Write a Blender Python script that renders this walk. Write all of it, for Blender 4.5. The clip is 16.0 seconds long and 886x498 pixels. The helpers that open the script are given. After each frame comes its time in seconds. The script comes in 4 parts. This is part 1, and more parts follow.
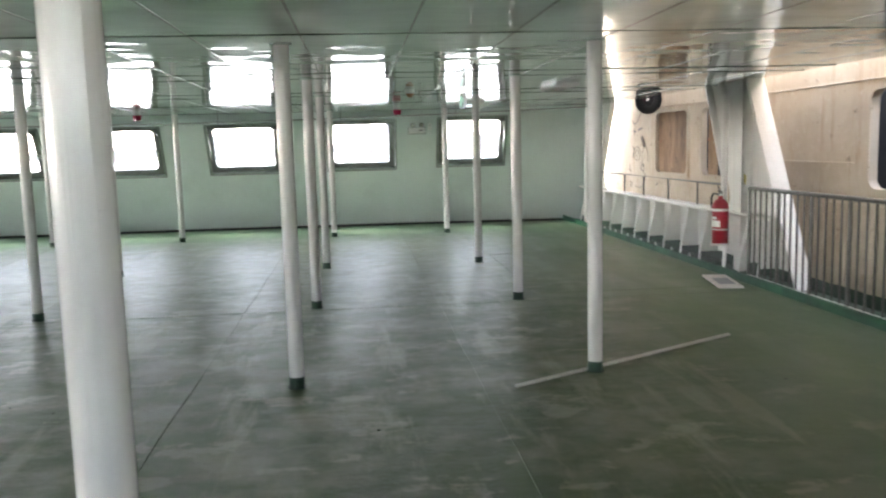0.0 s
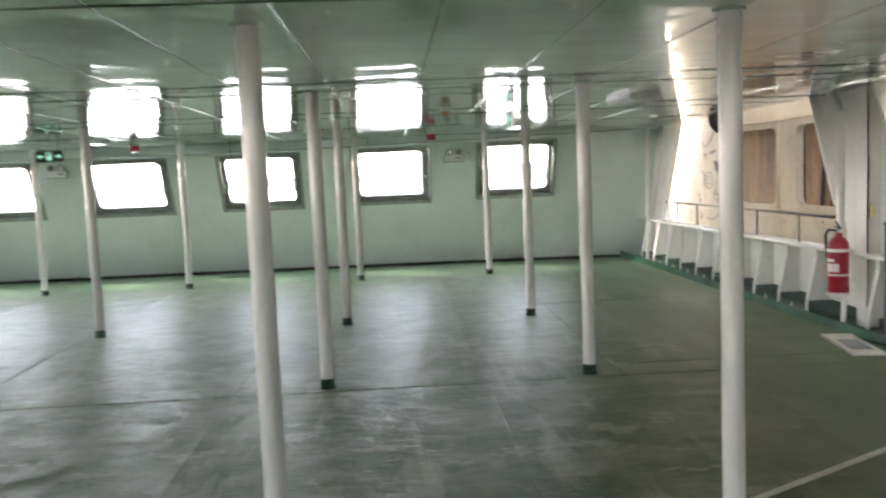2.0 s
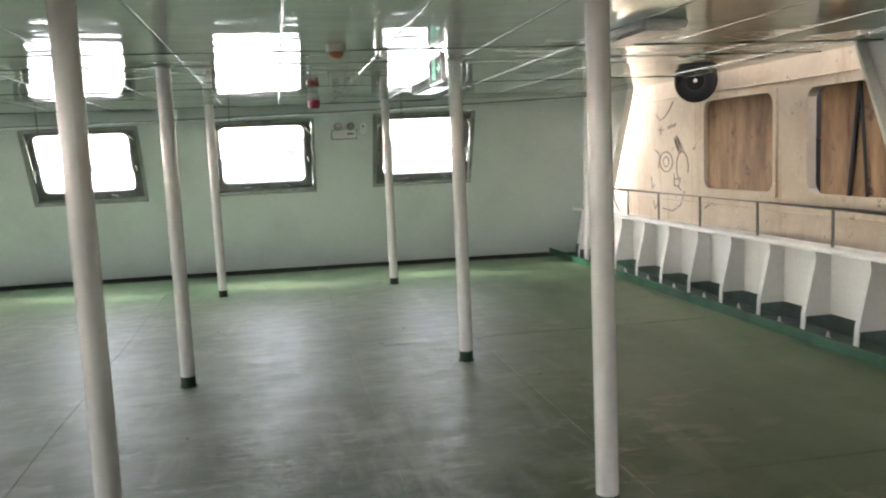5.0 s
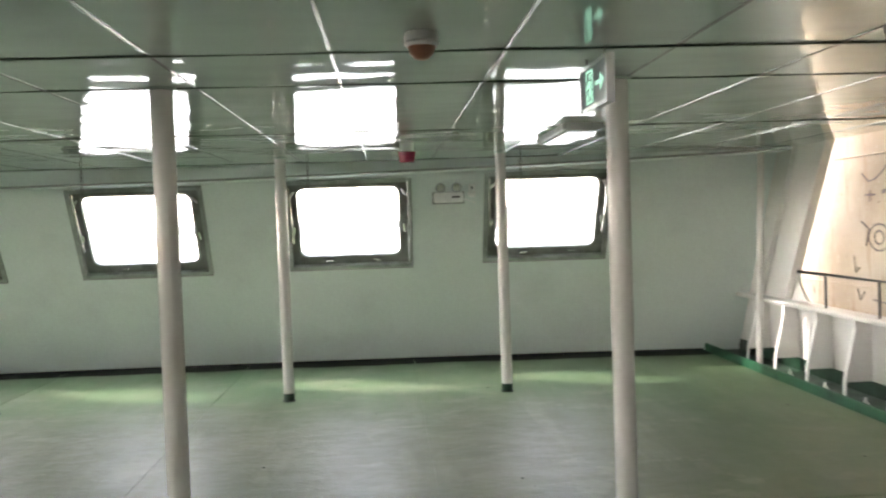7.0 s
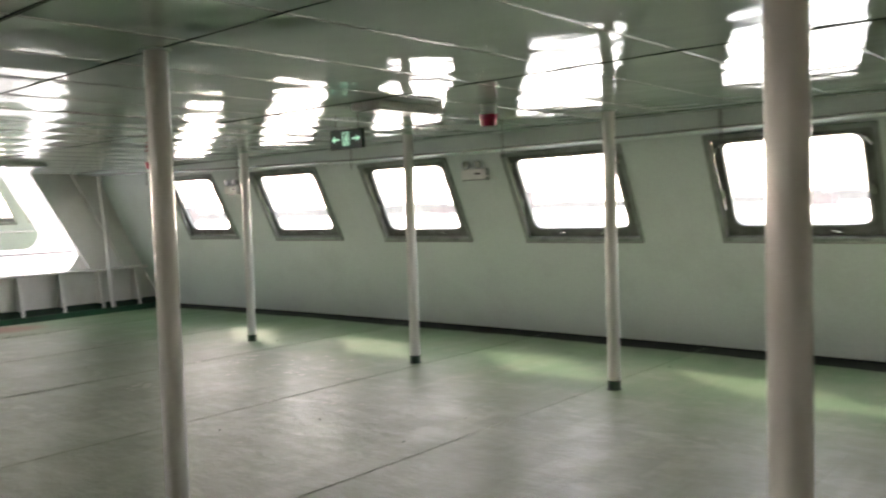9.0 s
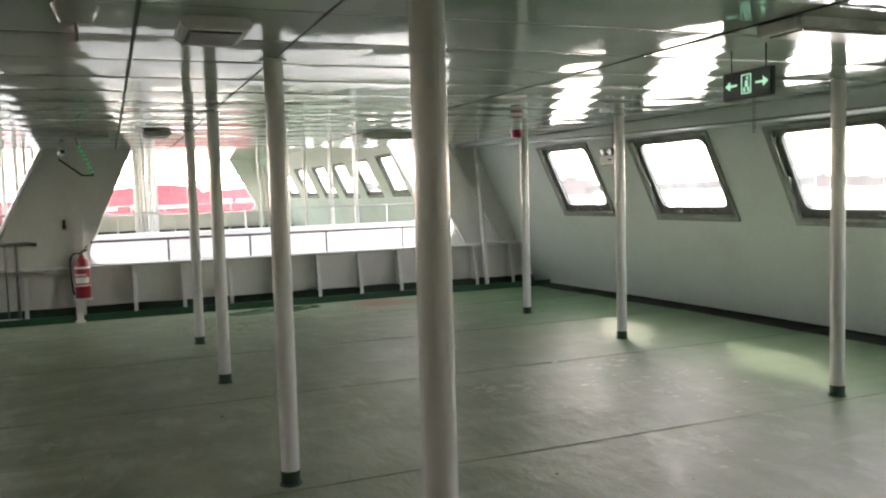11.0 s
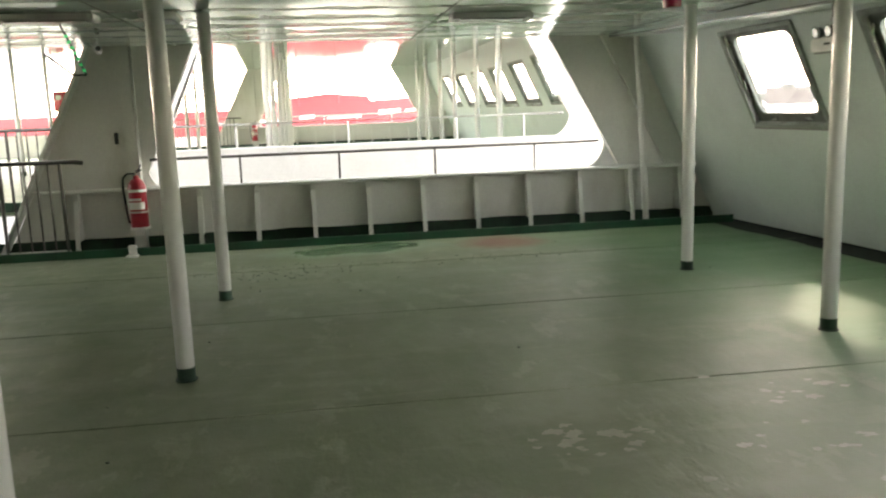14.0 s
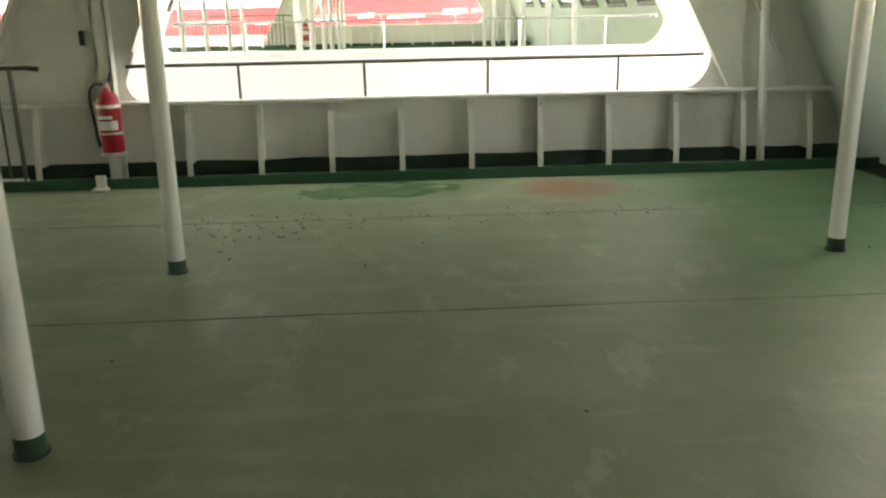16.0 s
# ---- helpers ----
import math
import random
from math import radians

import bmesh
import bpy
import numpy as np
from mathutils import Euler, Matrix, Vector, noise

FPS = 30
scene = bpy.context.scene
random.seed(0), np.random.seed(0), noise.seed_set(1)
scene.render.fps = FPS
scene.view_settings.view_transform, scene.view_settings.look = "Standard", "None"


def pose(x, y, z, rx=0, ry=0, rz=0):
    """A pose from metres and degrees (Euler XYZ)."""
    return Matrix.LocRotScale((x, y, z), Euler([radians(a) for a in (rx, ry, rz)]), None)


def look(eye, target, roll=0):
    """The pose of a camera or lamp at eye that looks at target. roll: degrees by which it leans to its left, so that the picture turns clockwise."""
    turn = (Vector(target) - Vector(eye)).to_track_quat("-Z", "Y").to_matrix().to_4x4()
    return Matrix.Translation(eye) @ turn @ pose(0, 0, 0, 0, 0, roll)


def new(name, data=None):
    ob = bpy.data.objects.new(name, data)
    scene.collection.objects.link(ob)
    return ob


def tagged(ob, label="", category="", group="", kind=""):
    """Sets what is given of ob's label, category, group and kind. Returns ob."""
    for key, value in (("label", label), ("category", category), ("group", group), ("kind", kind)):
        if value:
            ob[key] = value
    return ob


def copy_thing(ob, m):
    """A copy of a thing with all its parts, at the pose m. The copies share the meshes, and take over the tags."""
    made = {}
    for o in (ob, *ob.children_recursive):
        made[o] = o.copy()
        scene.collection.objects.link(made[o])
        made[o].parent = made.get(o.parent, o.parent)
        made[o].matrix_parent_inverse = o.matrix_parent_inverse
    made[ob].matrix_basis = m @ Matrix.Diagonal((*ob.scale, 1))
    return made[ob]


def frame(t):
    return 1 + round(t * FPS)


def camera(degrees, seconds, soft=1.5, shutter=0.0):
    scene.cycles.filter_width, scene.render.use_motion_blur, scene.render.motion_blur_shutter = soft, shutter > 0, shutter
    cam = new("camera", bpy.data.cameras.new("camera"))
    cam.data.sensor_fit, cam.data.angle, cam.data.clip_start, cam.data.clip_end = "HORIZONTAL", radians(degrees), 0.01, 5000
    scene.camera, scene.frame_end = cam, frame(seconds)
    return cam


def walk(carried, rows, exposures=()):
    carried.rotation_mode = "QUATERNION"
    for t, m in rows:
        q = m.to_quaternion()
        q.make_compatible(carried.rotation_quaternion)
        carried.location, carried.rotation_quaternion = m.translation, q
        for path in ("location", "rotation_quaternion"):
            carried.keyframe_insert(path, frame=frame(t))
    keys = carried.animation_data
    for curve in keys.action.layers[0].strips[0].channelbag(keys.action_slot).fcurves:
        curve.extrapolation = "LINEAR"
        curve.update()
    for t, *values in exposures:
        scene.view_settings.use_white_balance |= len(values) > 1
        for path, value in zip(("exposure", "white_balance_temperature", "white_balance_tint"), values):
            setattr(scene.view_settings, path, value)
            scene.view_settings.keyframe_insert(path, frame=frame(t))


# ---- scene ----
cam = camera(56.7, 16.0, soft=2.1, shutter=0.3)
PATH = [
    (0, (0.314, 0.332, 1.512), (0.514, 2.306, 1.261), -1.5),
    (0.5, (0.352, 0.858, 1.524), (0.46, 2.846, 1.336), -0.9),
    (1, (0.394, 1.32, 1.524), (0.508, 3.31, 1.367), -1.8),
    (1.5, (0.43, 1.746, 1.541), (0.428, 3.741, 1.412), -3.6),
    (2, (0.427, 2.151, 1.521), (0.541, 4.14, 1.342), -2.4),
    (2.5, (0.439, 2.558, 1.499), (0.807, 4.5, 1.198), -2.1),
    (3, (0.527, 3.018, 1.518), (0.852, 4.967, 1.212), -1.9),
    (3.2, (0.499, 3.215, 1.523), (0.805, 5.174, 1.267), -1.7),
    (5.3, (0.608, 5.357, 1.514), (0.996, 7.306, 1.285), -2.6),
    (5.5, (0.655, 5.583, 1.5), (1.013, 7.539, 1.286), -2.3),
    (6, (0.683, 6.092, 1.525), (0.956, 8.069, 1.396), -1.7),
    (6.5, (0.687, 6.617, 1.521), (0.947, 8.598, 1.427), -1.1),
    (7, (0.818, 7.189, 1.551), (0.947, 9.184, 1.483), -1.9),
    (7.5, (0.778, 7.686, 1.524), (0.661, 9.682, 1.467), -1.8),
    (8, (0.762, 8.193, 1.47), (0.19, 10.109, 1.444), -2.8),
    (8.3, (0.706, 8.465, 1.468), (-0.146, 10.274, 1.431), -2.5),
    (8.5, (0.698, 8.575, 1.47), (-0.326, 10.292, 1.414), -2.4),
    (9, (0.482, 8.892, 1.451), (-0.826, 10.402, 1.35), -1.9),
    (9.5, (0.246, 9.23, 1.442), (-1.31, 10.483, 1.346), -2.3),
    (10, (0.041, 9.519, 1.468), (-1.727, 10.447, 1.357), -2.8),
    (10.2, (-0.108, 9.597, 1.477), (-1.92, 10.436, 1.356), -2.2),
    (12.3, (-1.498, 10.718, 1.409), (-3.378, 11.38, 1.24), -1.4),
    (12.5, (-1.668, 10.855, 1.396), (-3.572, 11.422, 1.172), -1.3),
    (13, (-2.036, 11.132, 1.405), (-3.976, 11.545, 1.153), -1.1),
    (13.5, (-2.439, 11.322, 1.425), (-4.374, 11.72, 1.115), -1.2),
    (14, (-2.89, 11.521, 1.401), (-4.841, 11.804, 1.062), -2.0),
    (14.5, (-3.365, 11.635, 1.371), (-5.316, 11.819, 0.975), -2.2),
    (15, (-3.852, 11.756, 1.391), (-5.801, 11.921, 0.973), -3.1),
    (15.5, (-4.343, 11.907, 1.387), (-6.285, 12.006, 0.921), -2.3),
    (16, (-4.83, 11.955, 1.374), (-6.747, 12.068, 0.815), -1.0),
]
EXPOSURES = ((0.0, 4.93, 6350, 17), (1.2, 5.03, 6350, 17), (2.5, 4.9, 6600, 18), (6.5, 4.92, 6750, 19), (8.5, 4.45, 7250, 23), (10.0, 4.29, 7150, 22), (13.5, 4.17, 7600, 15), (16.0, 4.34, 8500, 9))
walk(cam, [(t, look(eye, target, roll)) for t, eye, target, roll in PATH], exposures=EXPOSURES)

# ---- world, sun, exposure ----
SUN_DIR = Vector((1.42, -0.53, -1.0)).normalized()
sun_elev = math.asin(-SUN_DIR.z)
sun_azim = math.atan2(-SUN_DIR.x, -SUN_DIR.y)
world = bpy.data.worlds.new("sky")
scene.world = world
world.use_nodes = True
wn = world.node_tree.nodes
sky = wn.new("ShaderNodeTexSky")
sky.sky_type = "NISHITA"
sky.sun_disc = False
sky.sun_elevation = sun_elev
sky.sun_rotation = sun_azim
sky.air_density, sky.dust_density, sky.ozone_density = 1.2, 1.0, 0.6
wn["Background"].inputs["Strength"].default_value = 0.15
# thin cloud: the sky's colour is mostly washed out
veil = wn.new("ShaderNodeHueSaturation")
veil.inputs["Saturation"].default_value = 0.4
world.node_tree.links.new(sky.outputs["Color"], veil.inputs["Color"])
world.node_tree.links.new(veil.outputs["Color"], wn["Background"].inputs["Color"])
sun = new("sun", bpy.data.lights.new("sun", "SUN"))
sun.data.energy, sun.data.angle, sun.data.color = 0.22, radians(3.5), (1.0, 0.96, 0.9)
sun.matrix_world = look((0, 0, 40), Vector((0, 0, 40)) + SUN_DIR)

# ---- plan ----
XC = -3.715                 # the ship's middle line
XS, XP = 4.71, -12.14       # inner faces of the side plating
ZC = 2.15                   # ceiling
LEAN = 0.47                 # the front wall leans in by this much per metre of height
ROWS_Y = (1.69, 5.5, 8.12, 10.74, 14.5)
COLS_X = tuple(XC + d for d in (5.545, 3.595, 1.05, -1.05, -3.595, -5.545))
AFT = -3.0


def front_y(x, z=0.0):
    return 16.58 - 0.0056 * (x - XC) ** 2 - LEAN * z


# ---- materials ----
def material(name):
    m = bpy.data.materials.new(name)
    m.use_nodes = True
    return m, m.node_tree.nodes, m.node_tree.links, m.node_tree.nodes["Principled BSDF"]


def noise_node(nodes, links, scale, detail=4.0, rough=0.55, stretch=None):
    tc = nodes.new("ShaderNodeTexCoord")
    src = tc.outputs["Object"]
    if stretch:
        mp = nodes.new("ShaderNodeMapping")
        mp.inputs["Scale"].default_value = stretch
        links.new(src, mp.inputs["Vector"])
        src = mp.outputs["Vector"]
    n = nodes.new("ShaderNodeTexNoise")
    n.inputs["Scale"].default_value = scale
    n.inputs["Detail"].default_value = detail
    n.inputs["Roughness"].default_value = rough
    links.new(src, n.inputs["Vector"])
    return n


def ramp(nodes, links, value, stops):
    r = nodes.new("ShaderNodeValToRGB")
    el = r.color_ramp.elements
    el[0].position, el[0].color = stops[0][0], (*stops[0][1], 1)
    el[1].position, el[1].color = stops[-1][0], (*stops[-1][1], 1)
    for p, c in stops[1:-1]:
        e = el.new(p)
        e.color = (*c, 1)
    links.new(value, r.inputs["Fac"])
    return r


def mix(nodes, links, fac, a, b):
    m = nodes.new("ShaderNodeMix")
    m.data_type = "RGBA"
    for sock, v in ((m.inputs[0], fac), (m.inputs[6], a), (m.inputs[7], b)):
        if isinstance(v, (tuple, float, int)):
            sock.default_value = (*v, 1) if isinstance(v, tuple) else v
        else:
            links.new(v, sock)
    return m.outputs[2]


def bump(nodes, links, bsdf, height, strength, dist=0.01):
    b = nodes.new("ShaderNodeBump")
    b.inputs["Strength"].default_value = strength
    b.inputs["Distance"].default_value = dist
    links.new(height, b.inputs["Height"])
    links.new(b.outputs["Normal"], bsdf.inputs["Normal"])
    return b


def grey(v):
    return (v, v, v)


def paint(name, colour, dirt, rough=0.4, dirt_amount=(0.5, 0.8), scale=1.4, wave=0.25, metal=0.0, streak=None):
    """Painted steel: large stains, fine speckle, faint waviness."""
    m, n, l, b = material(name)
    big = noise_node(n, l, scale, 5, 0.6, stretch=streak)
    fine = noise_node(n, l, 38, 3)
    f1 = ramp(n, l, big.outputs["Fac"], [(dirt_amount[0], grey(0)), (dirt_amount[1], grey(1))])
    f2 = ramp(n, l, fine.outputs["Fac"], [(0.3, grey(0.93)), (0.7, grey(1.0))])
    c = mix(n, l, f1.outputs["Color"], colour, dirt)
    mul = n.new("ShaderNodeMix")
    mul.data_type, mul.blend_type = "RGBA", "MULTIPLY"
    mul.inputs[0].default_value = 1.0
    l.new(c, mul.inputs[6])
    l.new(f2.outputs["Color"], mul.inputs[7])
    l.new(mul.outputs[2], b.inputs["Base Color"])
    rr = ramp(n, l, big.outputs["Fac"], [(0.3, grey(rough)), (0.8, grey(min(1, rough + 0.15)))])
    l.new(rr.outputs["Color"], b.inputs["Roughness"])
    b.inputs["Metallic"].default_value = metal
    w = noise_node(n, l, 2.2, 2)
    bump(n, l, b, w.outputs["Fac"], wave, 0.02)
    return m


def ellipse_mask(n, l, sep, cx, cy, rx, ry, wobble):
    """1 inside a ragged ellipse on the deck, 0 outside."""
    vm = []
    for axis, c, r in ((0, cx, rx), (1, cy, ry)):
        a = n.new("ShaderNodeMath")
        a.operation = "SUBTRACT"
        a.inputs[1].default_value = c
        l.new(sep.outputs[axis], a.inputs[0])
        b = n.new("ShaderNodeMath")
        b.operation = "DIVIDE"
        b.inputs[1].default_value = r
        l.new(a.outputs[0], b.inputs[0])
        p = n.new("ShaderNodeMath")
        p.operation = "MULTIPLY"
        l.new(b.outputs[0], p.inputs[0])
        l.new(b.outputs[0], p.inputs[1])
        vm.append(p)
    d = n.new("ShaderNodeMath")
    d.operation = "ADD"
    l.new(vm[0].outputs[0], d.inputs[0])
    l.new(vm[1].outputs[0], d.inputs[1])
    w = n.new("ShaderNodeMath")
    w.operation = "ADD"
    l.new(d.outputs[0], w.inputs[0])
    l.new(wobble, w.inputs[1])
    return ramp(n, l, w.outputs[0], [(0.1, grey(0.85)), (1.0, grey(0))]).outputs["Color"]


def floor_paint():
    m, n, l, b = material("green deck paint")
    big = noise_node(n, l, 0.55, 5, 0.6)
    mid = noise_node(n, l, 1.6, 6, 0.65)
    strips = noise_node(n, l, 1.2, 6, 0.62, stretch=(2.4, 0.42, 1))
    peel = noise_node(n, l, 2.0, 9, 0.68, stretch=(0.85, 1.5, 1))
    fine = noise_node(n, l, 60, 3)
    specks = noise_node(n, l, 9, 5, 0.75)
    tc = n.new("ShaderNodeTexCoord")
    sep = n.new("ShaderNodeSeparateXYZ")
    l.new(tc.outputs["Object"], sep.inputs[0])
    # the deck is less trodden towards the front wall
    edge = n.new("ShaderNodeMath")
    edge.operation = "MULTIPLY_ADD"
    edge.inputs[1].default_value = 2.4
    l.new(big.outputs["Fac"], edge.inputs[0])
    l.new(sep.outputs[1], edge.inputs[2])
    mr = n.new("ShaderNodeMapRange")
    mr.inputs["From Min"].default_value, mr.inputs["From Max"].default_value = 14.2, 15.8
    mr.inputs["To Min"].default_value, mr.inputs["To Max"].default_value = 1.0, 0.3
    l.new(edge.outputs[0], mr.inputs["Value"])
    # and on the port side
    port = n.new("ShaderNodeMath")
    port.operation = "MULTIPLY_ADD"
    port.inputs[1].default_value = 3.0
    l.new(big.outputs["Fac"], port.inputs[0])
    l.new(sep.outputs[0], port.inputs[2])
    pr = n.new("ShaderNodeMapRange")
    pr.inputs["From Min"].default_value, pr.inputs["From Max"].default_value = -6.5, -2.0
    pr.inputs["To Min"].default_value, pr.inputs["To Max"].default_value = 0.4, 1.0
    l.new(port.outputs[0], pr.inputs["Value"])
    # darker, with fainter worn patches, on the starboard side
    star = n.new("ShaderNodeMath")
    star.operation = "MULTIPLY_ADD"
    star.inputs[1].default_value = 1.6
    l.new(mid.outputs["Fac"], star.inputs[0])
    l.new(sep.outputs[0], star.inputs[2])
    sr = n.new("ShaderNodeMapRange")
    sr.inputs["From Min"].default_value, sr.inputs["From Max"].default_value = 2.5, 4.0
    sr.inputs["To Min"].default_value, sr.inputs["To Max"].default_value = 1.0, 0.12
    l.new(star.outputs[0], sr.inputs["Value"])
    half = n.new("ShaderNodeMath")
    half.operation = "MULTIPLY"
    l.new(mr.outputs[0], half.inputs[0])
    l.new(pr.outputs[0], half.inputs[1])
    wear = n.new("ShaderNodeMath")
    wear.operation = "MULTIPLY"
    l.new(half.outputs[0], wear.inputs[0])
    l.new(sr.outputs[0], wear.inputs[1])

    def times(col):
        t = n.new("ShaderNodeMath")
        t.operation = "MULTIPLY"
        l.new(col, t.inputs[0])
        l.new(wear.outputs[0], t.inputs[1])
        return t.outputs[0]
    fresh = mix(n, l, mr.outputs[0], (0.085, 0.225, 0.100), (0.105, 0.138, 0.080))
    base = mix(n, l, ramp(n, l, big.outputs["Fac"], [(0.35, grey(0)), (0.65, grey(0.5))]).outputs["Color"], mix(n, l, sr.outputs[0], (0.075, 0.128, 0.070), fresh), (0.13, 0.185, 0.09))
    worn = mix(n, l, times(ramp(n, l, mid.outputs["Fac"], [(0.44, grey(0)), (0.62, grey(0.85))]).outputs["Color"]), base, (0.25, 0.262, 0.19))
    scuff = mix(n, l, times(ramp(n, l, strips.outputs["Fac"], [(0.54, grey(0)), (0.62, grey(0.5))]).outputs["Color"]), worn, (0.37, 0.38, 0.285))
    flake = mix(n, l, times(ramp(n, l, peel.outputs["Fac"], [(0.57, grey(0)), (0.60, grey(0.65))]).outputs["Color"]), scuff, (0.335, 0.335, 0.25))
    # Forward deck made paler: worn paint plus brightness near the windows in its colour.
    fore_pale = n.new("ShaderNodeMath")
    fore_pale.operation = "MULTIPLY_ADD"
    fore_pale.inputs[1].default_value = 3.0
    l.new(mid.outputs["Fac"], fore_pale.inputs[0])
    l.new(sep.outputs[1], fore_pale.inputs[2])
    tr = n.new("ShaderNodeMapRange")
    tr.inputs["From Min"].default_value, tr.inputs["From Max"].default_value = 9.3, 12.0
    tr.inputs["To Min"].default_value, tr.inputs["To Max"].default_value = 0.0, 0.6
    l.new(fore_pale.outputs[0], tr.inputs["Value"])
    flake = mix(n, l, times(tr.outputs[0]), flake, (0.34, 0.37, 0.265))
    dark = mix(n, l, ramp(n, l, specks.outputs["Fac"], [(0.72, grey(0)), (0.8, grey(0.5))]).outputs["Color"], flake, (0.06, 0.08, 0.05))
    wob = n.new("ShaderNodeMath")
    wob.operation = "MULTIPLY_ADD"
    wob.inputs[1].default_value, wob.inputs[2].default_value = 1.6, -0.8
    l.new(mid.outputs["Fac"], wob.inputs[0])
    rag = n.new("ShaderNodeMath")
    rag.operation = "MULTIPLY_ADD"
    rag.inputs[1].default_value, rag.inputs[2].default_value = 1.8, -0.8
    l.new(mid.outputs["Fac"], rag.inputs[0])
    wet = ellipse_mask(n, l, sep, -11.25, 11.85, 0.5, 1.05, rag.outputs[0])
    green = mix(n, l, wet, dark, (0.05, 0.135, 0.062))
    red = mix(n, l, ellipse_mask(n, l, sep, -11.2, 13.35, 0.5, 0.5, wob.outputs[0]), green, (0.22, 0.105, 0.075))
    l.new(red, b.inputs["Base Color"])
    rr = ramp(n, l, strips.outputs["Fac"], [(0.3, grey(0.42)), (0.5, grey(0.50)), (0.72, grey(0.6))])
    l.new(mix(n, l, wet, rr.outputs["Color"], grey(0.12)), b.inputs["Roughness"])
    b.inputs["Specular IOR Level"].default_value = 0.22
    lift = noise_node(n, l, 5.0, 6, 0.62, stretch=(0.75, 1.35, 1))
    flaky = n.new("ShaderNodeMath")
    flaky.operation = "MULTIPLY"
    rel = n.new("ShaderNodeMath")
    rel.operation = "MULTIPLY_ADD"
    rel.inputs[1].default_value = 0.55
    l.new(ramp(n, l, lift.outputs["Fac"], [(0.42, grey(0)), (0.58, grey(1))]).outputs["Color"], flaky.inputs[0])
    l.new(ramp(n, l, wear.outputs[0], [(0.3, grey(0.12)), (0.9, grey(1))]).outputs["Color"], flaky.inputs[1])
    l.new(flaky.outputs[0], rel.inputs[0])
    slick = mix(n, l, flaky.outputs[0], rr.outputs["Color"], grey(0.38))
    l.new(mix(n, l, wet, slick, grey(0.12)), b.inputs["Roughness"])
    add = n.new("ShaderNodeMath")
    add.operation = "MULTIPLY_ADD"
    add.inputs[1].default_value = 0.12
    l.new(fine.outputs["Fac"], add.inputs[0])
    l.new(peel.outputs["Fac"], add.inputs[2])
    l.new(add.outputs[0], rel.inputs[2])
    bump(n, l, b, rel.outputs[0], 0.36, 0.012)
    return m


def ceiling_panel():
    m, n, l, b = material("glossy ceiling panel")
    big = noise_node(n, l, 0.8, 3)
    c = ramp(n, l, big.outputs["Fac"], [(0.3, (0.56, 0.665, 0.605)), (0.7, (0.62, 0.72, 0.66))])
    l.new(c.outputs["Color"], b.inputs["Base Color"])
    b.inputs["Roughness"].default_value = 0.06
    b.inputs["IOR"].default_value = 1.55
    b.inputs["Metallic"].default_value = 0.22
    w = noise_node(n, l, 2.4, 2, 0.4, stretch=(0.7, 1.2, 1))
    bump(n, l, b, w.outputs["Fac"], 0.38, 0.02)
    return m


def plain(name, colour, rough=0.5, metal=0.0, var=0.12, scale=12):
    m, n, l, b = material(name)
    t = noise_node(n, l, scale, 4)
    lo, hi = tuple(c * (1 - var) for c in colour), tuple(min(1, c * (1 + var)) for c in colour)
    l.new(ramp(n, l, t.outputs["Fac"], [(0.3, lo), (0.7, hi)]).outputs["Color"], b.inputs["Base Color"])
    b.inputs["Roughness"].default_value = rough
    b.inputs["Metallic"].default_value = metal
    bump(n, l, b, t.outputs["Fac"], 0.08, 0.004)
    return m


def cream_hull():
    m, n, l, b = material("rusty cream hull paint")
    big = noise_node(n, l, 0.9, 6, 0.65)
    run = noise_node(n, l, 1.8, 5, 0.7, stretch=(3.0, 3.0, 0.35))
    fine = noise_node(n, l, 14, 5, 0.7)
    c = mix(n, l, ramp(n, l, big.outputs["Fac"], [(0.38, grey(0)), (0.62, grey(1))]).outputs["Color"], (0.50, 0.435, 0.335), (0.40, 0.325, 0.23))
    c = mix(n, l, ramp(n, l, run.outputs["Fac"], [(0.55, grey(0)), (0.72, grey(0.7))]).outputs["Color"], c, (0.30, 0.17, 0.075))
    c = mix(n, l, ramp(n, l, fine.outputs["Fac"], [(0.58, grey(0)), (0.68, grey(0.55))]).outputs["Color"], c, (0.53, 0.475, 0.385))
    l.new(c, b.inputs["Base Color"])
    chip = noise_node(n, l, 6, 6, 0.75)
    c = mix(n, l, ramp(n, l, chip.outputs["Fac"], [(0.63, grey(0)), (0.66, grey(0.8))]).outputs["Color"], c, (0.15, 0.10, 0.07))
    l.new(c, b.inputs["Base Color"])
    b.inputs["Roughness"].default_value = 0.65
    bump(n, l, b, fine.outputs["Fac"], 0.35, 0.006)
    return m


def plywood():
    m, n, l, b = material("weathered plywood")
    grain = noise_node(n, l, 1.6, 6, 0.65, stretch=(3, 3, 0.8))
    knots = noise_node(n, l, 5, 4, 0.7)
    c = ramp(n, l, grain.outputs["Fac"], [(0.3, (0.10, 0.055, 0.03)), (0.55, (0.24, 0.145, 0.075)), (0.75, (0.36, 0.24, 0.14))])
    c2 = mix(n, l, ramp(n, l, knots.outputs["Fac"], [(0.58, grey(0)), (0.68, grey(0.9))]).outputs["Color"], c.outputs["Color"], (0.06, 0.035, 0.02))
    l.new(c2, b.inputs["Base Color"])
    b.inputs["Roughness"].default_value = 0.7
    bump(n, l, b, grain.outputs["Fac"], 0.3, 0.005)
    return m


